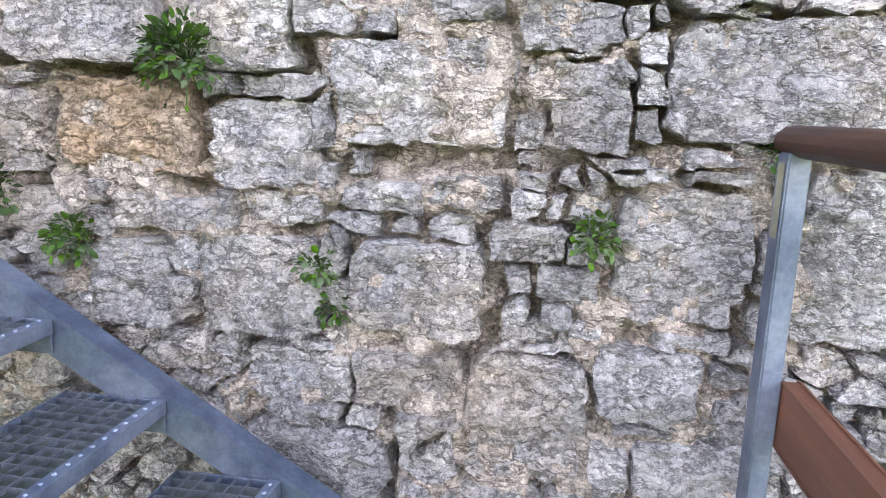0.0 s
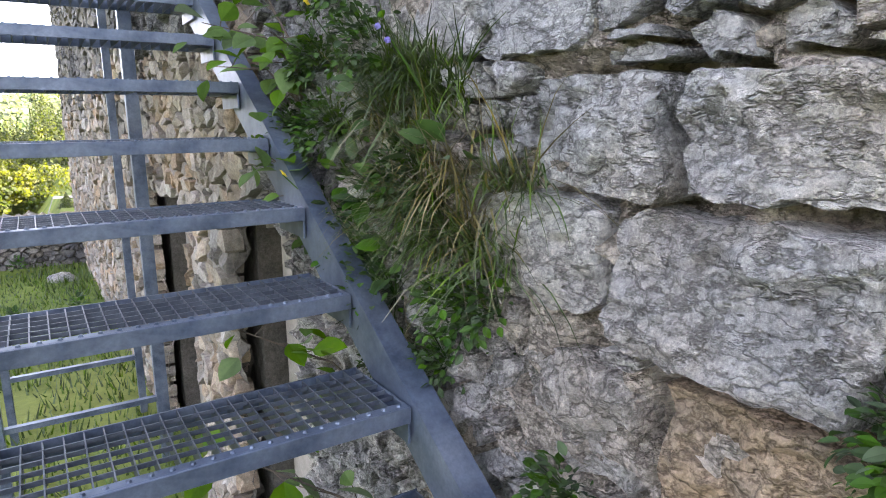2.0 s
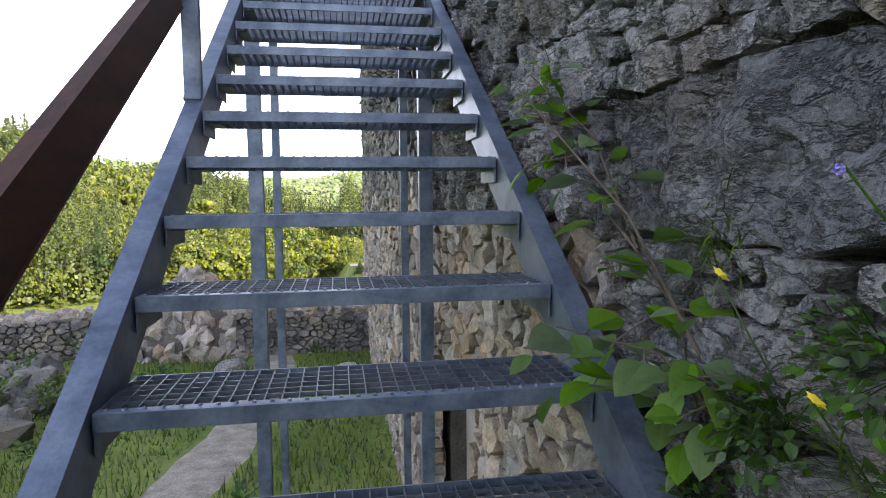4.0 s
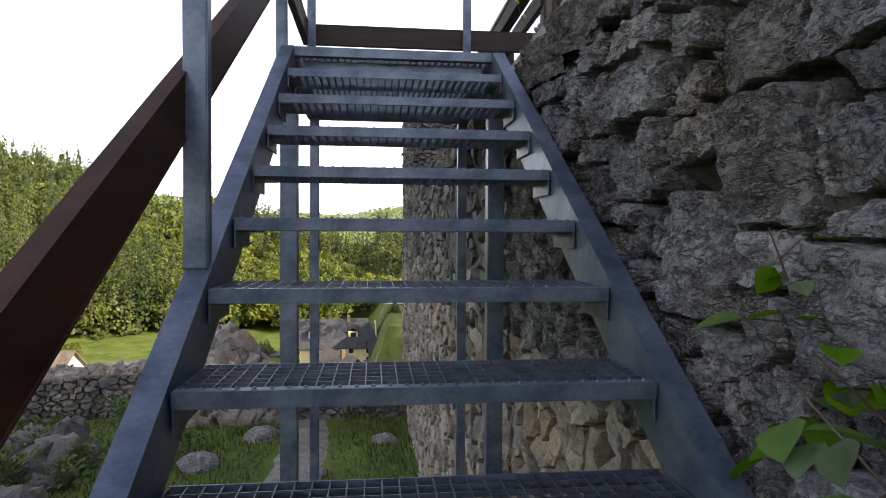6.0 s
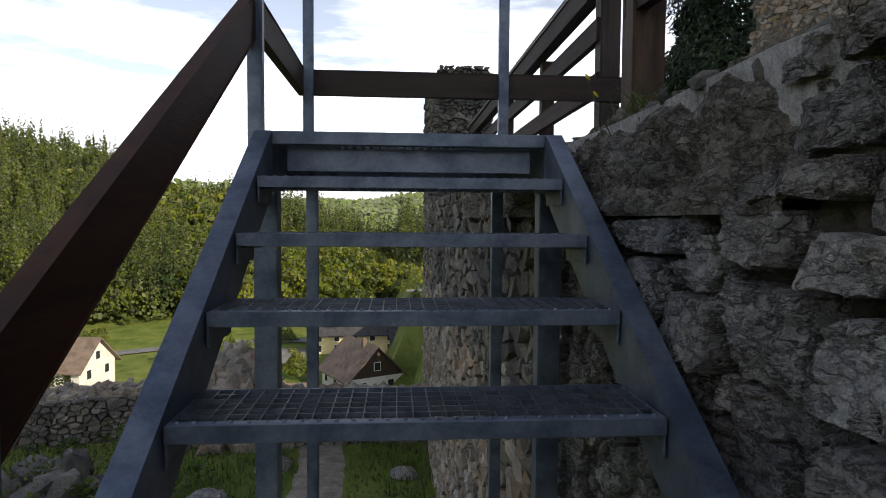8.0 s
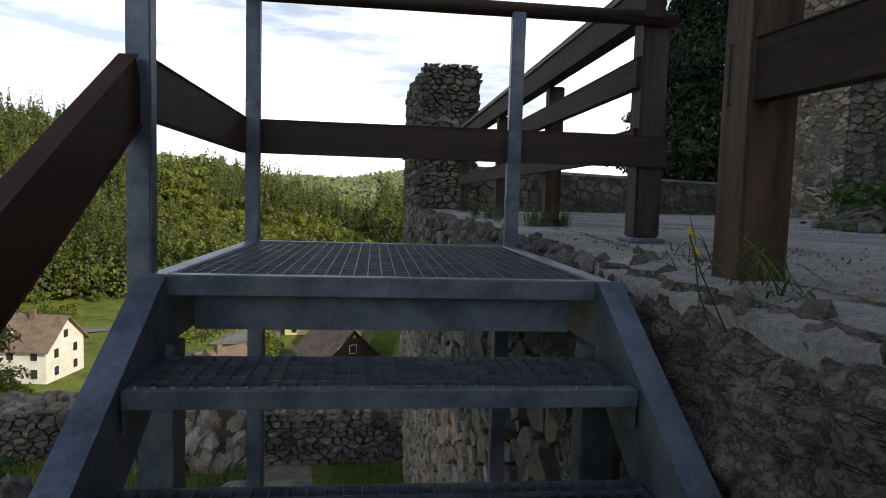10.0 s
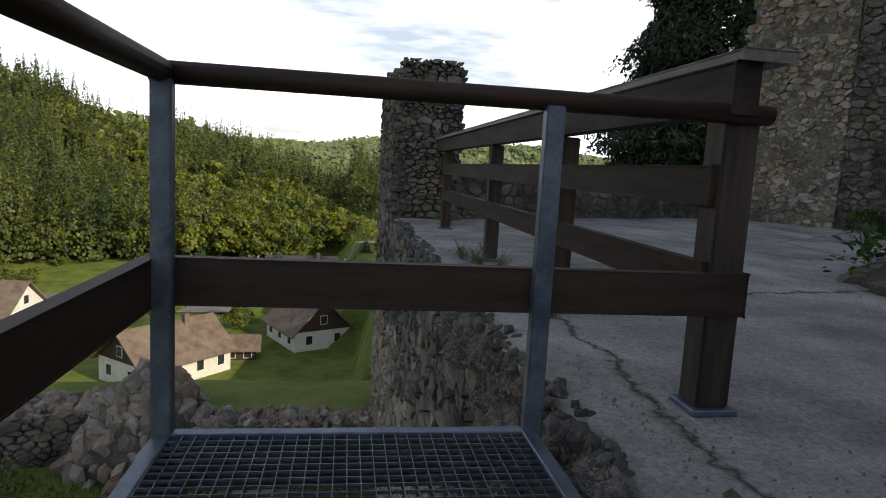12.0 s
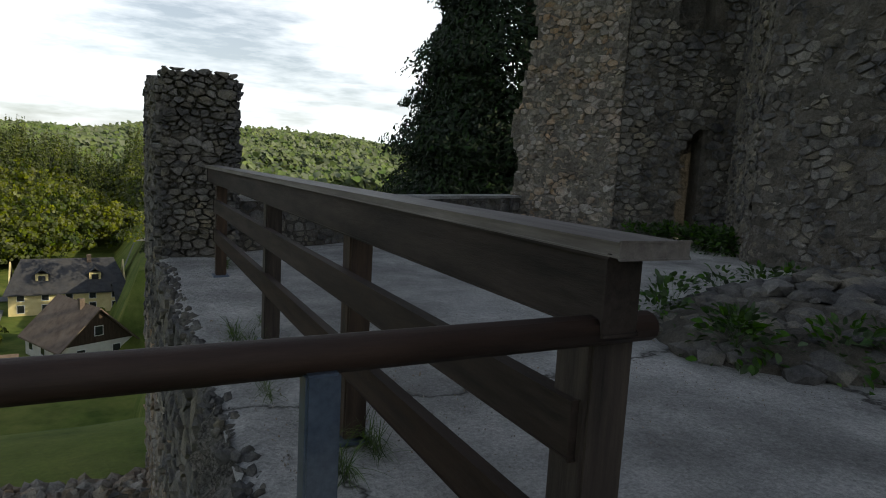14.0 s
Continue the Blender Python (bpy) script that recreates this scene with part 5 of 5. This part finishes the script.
for y, z, n, s in ((-4.79, -2.25, 110, 0.11), (-4.46, -2.68, 60, 0.07), (-4.03, -2.28, 50, 0.08), (-4.25, -2.57, 60, 0.08), (-5.73, -2.62, 40, 0.06), (-3.45, -2.25, 80, 0.13), (-3.2, -2.2, 80, 0.12), (-3.05, -1.95, 80, 0.12), (-3.85, -2.45, 60, 0.09), (-3.62, -2.55, 60, 0.1), (-3.2, -1.75, 80, 0.1), (-5.14, -2.82, 14, 0.04), (-3.55, -1.75, 90, 0.13), (-3.75, -2.05, 90, 0.12),
                   (-3.95, -2.3, 90, 0.12), (-3.4, -1.6, 80, 0.12), (-3.3, -1.95, 90, 0.14), (-3.6, -2.35, 90, 0.15), (-5.1, -2.72, 25, 0.05), (-6.1, -2.43, 20, 0.04)):
    herb(WX - 0.03, y, z, n * 3, s, int(-y * 1000 - z * 77), "leafy green herb growing out of a wall joint", le=0.027)
for y, z in ((-3.6, -1.87), (-3.72, -2.25), (-3.5, -2.3), (-3.62, -2.12), (-3.45, -2.1), (-3.3, -2.0), (-3.25, -2.25), (-3.9, -2.0)):
    herb(WX - 0.04, y, z, 14, 0.1, int(-y * 900), "broad-leaved green herb on the wall", "broad_leaf_herb", None, (-1, 0, 0.4), 0.07)
sapling((((0.63, -3.15, -1.82), (0.40, -2.55, -1.12)), ((0.64, -2.7, -1.5), (0.45, -2.5, -1.08)), ((0.63, -3.1, -1.8), (0.36, -2.95, -1.62))), 5, "young leafy sapling leaning out over the stair", 18)
sapling((((0.63, -3.3, -2.3), (0.42, -3.05, -1.95)), ((0.62, -3.7, -2.7), (0.3, -3.35, -2.45)), ((0.6, -3.9, -3.0), (0.2, -3.5, -2.7))), 6, "leafy sapling under the stair treads", 20)
sapling((((0.63, -2.28, -1.4), (0.56, -2.24, -0.92)), ), 8, "upright leafy shoot at the wall beside the stair", 18)
sapling((((0.62, -3.02, -1.85), (0.52, -2.88, -1.45)), ((0.62, -3.05, -1.86), (0.40, -2.9, -1.74)), ((0.62, -3.05, -1.84), (0.50, -3.15, -1.66))), 9, "low leafy shoot with broad pale leaves by the treads", 11)

PETAL_Y = material("yellow_petals", (0.70, 0.50, 0.02), (0.85, 0.66, 0.05), 20, 0.6, bump=0.0)
PETAL_B = material("violet_petals", (0.20, 0.17, 0.50), (0.34, 0.30, 0.66), 20, 0.6, bump=0.0)


def flower(x, y, z, mat, label, seed, r=0.016, droop=False):
    rg = random.Random(seed)
    root = thing("wild_flower", label, "flower", "flowers in the wall")
    base = Vector((WX - 0.02, y + rg.uniform(-0.05, 0.05), z - 0.2))
    tip = Vector((x, y, z))
    part("stem", tube([base, (base + tip) / 2 + Vector((-0.02, 0, 0.03)), tip], 0.0016, 5), LEAF, root)
    for i in range(6):
        a = i * math.tau / 6
        v, f = leaf_shape(r, r * 0.8)
        m = Matrix.Translation(tip) @ pose(0, 0, 0, 0, 50, 0) @ Matrix.Rotation(a, 4, "Z") @ pose(0, 0, 0, -60 if droop else 25)
        raw("petal", [tuple(m @ Vector(q)) for q in v], f, mat, root)
    return root


for i, (x, y, z) in enumerate(((0.5, -3.42, -1.62), (0.52, -3.2, -1.5), (0.5, -3.55, -1.5), (0.55, -3.75, -1.45), (0.46, -3.3, -2.05), (0.55, -0.35, 0.14), (0.6, -0.28, 0.1))):
    flower(x, y, z, PETAL_Y, "small yellow wild flower on a thin stem", 60 + i)
for i, (x, y, z) in enumerate(((0.5, -3.82, -1.72), (0.5, -3.86, -1.75), (0.48, -3.9, -1.3), (0.5, -3.6, -1.28), (0.5, -3.66, -1.3), (0.5, -3.45, -1.35))):
    flower(x, y, z, PETAL_B, "small violet bellflower on a thin stem", 80 + i, 0.013, True)
# tufts on the terrace
for i, (x, y, n, le) in enumerate(((1.05, 2.6, 160, 0.2), (1.25, 2.75, 160, 0.2), (1.1, 3.0, 120, 0.18), (1.0, 4.2, 160, 0.22), (1.15, 4.0, 120, 0.2), (0.95, 4.6, 140, 0.2), (0.95, 3.5, 80, 0.15), (1.3, 7.6, 160, 0.25), (0.75, -0.3, 90, 0.16), (0.8, 0.1, 60, 0.12), (1.2, 4.9, 80, 0.16))):
    grass_tuft(x, y, 0.05, n, le, 0.14, 200 + i, (0, 0), label="green grass tuft growing from the terrace floor")
for i in range(26):
    a, b = pr.uniform(0, 1), pr.uniform(0, 1)
    herb(9.3 + a * 1.6 - 0.5 * b, 10.0 - a * 1.6 - b * 1.6, 0.12, 80, 0.35, 300 + i, "low green weeds at the foot of the ruin", "weeds", None, (0, 0, 0.5), 0.12)

# broken stones along the terrace edge, grit on its floor
er = random.Random(41)
ev, ef = [], []
rock_pile(520, lambda i: (WX + er.uniform(-0.02, 0.1) + 0.05 * noise.noise((i, 0, 0)), er.uniform(0.75, 8.2), er.uniform(-0.05, 0.012)), 0.012, 0.045, ev, ef)
rock_pile(150, lambda i: (WX + er.uniform(-0.03, 0.3), er.uniform(-3.4, 0.7), er.uniform(-0.03, 0.02)), 0.012, 0.04, ev, ef)
tagged(raw("edge_stones", ev, ef, STONE_DARK), "broken stones along the crumbling terrace edge", "stones", kind="stuff")
ev, ef = [], []
rock_pile(2600, lambda i: (0.85 + 3.6 * er.random() ** 1.6, -0.8 + 6.0 * er.random() ** 1.3, 0.031), 0.002, 0.006, ev, ef)
tagged(raw("grit", ev, ef, RUBBLE), "loose grit scattered on the terrace floor", "gravel", kind="stuff")

# rubble heap on the terrace
heap = thing("rubble_heap", "low heap of broken stones overgrown with weeds", "rubble heap")
hr = random.Random(23)
for i in range(280):
    a, f = hr.uniform(0, math.tau), hr.random() ** 0.6
    x, y = 5.9 + math.cos(a) * f * 2.0, 3.4 + math.sin(a) * f * 1.25
    hgt = 0.5 * (1 - f ** 1.6)
    r = hr.uniform(0.05, 0.17)
    bm = bmesh.new()
    bmesh.ops.create_icosphere(bm, subdivisions=1, radius=r)
    for v in bm.verts:
        v.co *= 1 + 0.5 * noise.noise(v.co * 7 + Vector((i, 1, 0)))
        v.co.z *= 0.6
        v.co += Vector((x, y, 0.05 + hgt))
    part("rock", bm, STONE_DARK, heap)
bm = bmesh.new()
bmesh.ops.create_icosphere(bm, subdivisions=3, radius=1.0)
for v in bm.verts:
    v.co = Vector((5.9 + v.co.x * 2.0, 3.4 + v.co.y * 1.25, 0.0 + v.co.z * (0.4 + 0.15 * noise.noise(v.co * 3))))
part("earth", bm, MORTAR_DARK, heap)
for i in range(20):
    a = pr.uniform(0, math.tau)
    herb(5.9 + math.cos(a) * 1.9, 3.4 + math.sin(a) * 1.2, 0.15, 90, 0.3, 400 + i, "green weeds on the rubble heap", "weeds", None, (0, 0, 0.5), 0.09)

# loose rocks and herbs in the yard
for i, (x, y, r) in enumerate(((-3.0, 7.6, 0.34), (-1.0, 7.0, 0.2), (-3.9, 6.4, 0.3), (0.1, 8.6, 0.22), (-2.2, 9.0, 0.3), (-6.5, 5.5, 0.5))):
    bm = bmesh.new()
    bmesh.ops.create_icosphere(bm, subdivisions=3, radius=r)
    for v in bm.verts:
        v.co *= 1 + 0.4 * noise.noise(v.co * 3 + Vector((i, 0, 0))) + 0.12 * noise.noise(v.co * 12)
        v.co.z *= 0.55
        v.co += Vector((x, y, land(x, y) + r * 0.2))
    tagged(part("boulder", bm, STONE, None), "pale limestone boulder half sunk in the grass", "boulder", "boulders in the yard")
wr = random.Random(77)
for i in range(26):
    x, y = wr.uniform(-9.5, -4.2), wr.uniform(2.5, 9.5)
    herb(x, y, land(x, y) + 0.2, 130, wr.uniform(0.35, 0.7), 600 + i, "leafy green bush at the edge of the yard", "bush", BUSH, (0, 0, 0.6), 0.1)
wv, wf = [], []
rock_pile(160, lambda i: (wr.uniform(-8.5, -4.6), wr.uniform(3.0, 8.6), -4.75 + wr.uniform(-0.05, 0.3)), 0.1, 0.42, wv, wf)
tagged(raw("fallen_stones", wv, wf, STONE_DARK), "fallen wall stones along the yard's edge", "stones", kind="stuff")
yv, yf = [], []
yr = random.Random(31)
for i in range(26000):
    x, y = yr.uniform(-9, 1.0), yr.uniform(-3, 10.5)
    if abs(x - path_line(y)) < 0.5 + 0.15 * noise.noise((x * 2, y * 2, 0)) or noise.noise((x * 0.6, y * 0.6, 3)) < -0.35:
        continue
    z, a, h = land(x, y) - 0.01, yr.uniform(0, math.tau), yr.uniform(0.04, 0.15) * (1.2 + noise.noise((x * 0.5, y * 0.5, 8)))
    dx, dy = math.cos(a) * 0.012, math.sin(a) * 0.012
    o = len(yv)
    lx, ly = yr.uniform(-0.06, 0.06), yr.uniform(-0.06, 0.06)
    yv += [(x - dx, y - dy, z), (x + dx, y + dy, z), (x + lx, y + ly, z + h)]
    yf.append((o, o + 1, o + 2))
tagged(raw("yard_grass", yv, yf, GRASS), "short uneven grass of the castle yard", "grass", kind="stuff")
for i in range(34):
    x, y = pr.uniform(-8, 0.4), pr.uniform(2, 10)
    if abs(x - path_line(y)) < 0.8:
        continue
    herb(x, y, land(x, y) + 0.08, 60, 0.28, 500 + i, "leafy weeds in the castle yard", "weeds", None, (0, 0, 0.6), 0.1)

# near stones last: the wall beside the stair
SPLIT = -2.57


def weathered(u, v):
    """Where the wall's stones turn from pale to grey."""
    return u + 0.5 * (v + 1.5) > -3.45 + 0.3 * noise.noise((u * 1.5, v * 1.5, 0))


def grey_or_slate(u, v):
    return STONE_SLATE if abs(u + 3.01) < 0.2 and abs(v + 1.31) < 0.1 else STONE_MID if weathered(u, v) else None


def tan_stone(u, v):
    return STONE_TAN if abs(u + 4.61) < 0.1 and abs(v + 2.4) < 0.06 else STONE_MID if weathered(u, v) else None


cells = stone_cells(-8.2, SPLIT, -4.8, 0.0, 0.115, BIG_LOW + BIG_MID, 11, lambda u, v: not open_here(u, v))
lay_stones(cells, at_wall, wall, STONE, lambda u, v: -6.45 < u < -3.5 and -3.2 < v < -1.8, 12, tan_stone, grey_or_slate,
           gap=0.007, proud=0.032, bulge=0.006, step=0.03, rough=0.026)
cells = stone_cells(SPLIT, 0.62, -4.8, 0.0, 0.17, BIG_HIGH, 19, lambda u, v: not open_here(u, v) and not (u > -1.28 and v > -0.27), 1.15)
low_cells = [c for c in cells if sum(p[1] for p in c[1]) / len(c[1]) < -1.45]
high_cells = [c for c in cells if sum(p[1] for p in c[1]) / len(c[1]) >= -1.45]
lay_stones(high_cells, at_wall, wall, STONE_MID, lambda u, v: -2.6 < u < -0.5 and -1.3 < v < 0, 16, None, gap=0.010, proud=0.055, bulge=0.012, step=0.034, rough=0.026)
lay_stones(low_cells, at_wall, wall, RUBBLE, None, 18, gap=0.005, proud=0.03, bulge=0.006, step=0.04, rough=0.03)
cells = stone_cells(0.62, 12.6, -5.6, 0.0, 0.26, (), 13, lambda u, v: not (u < 3.5 and v > -0.25))
lay_stones(cells, at_wall, wall, RUBBLE, None, 14, pick=lambda u, v: STONE_DARK if v > -1.5 + 0.9 * noise.noise((u * 1.3, v * 1.3, 5)) else None, gap=0.006, proud=0.05, bulge=0.02, step=0.1, rough=0.025)
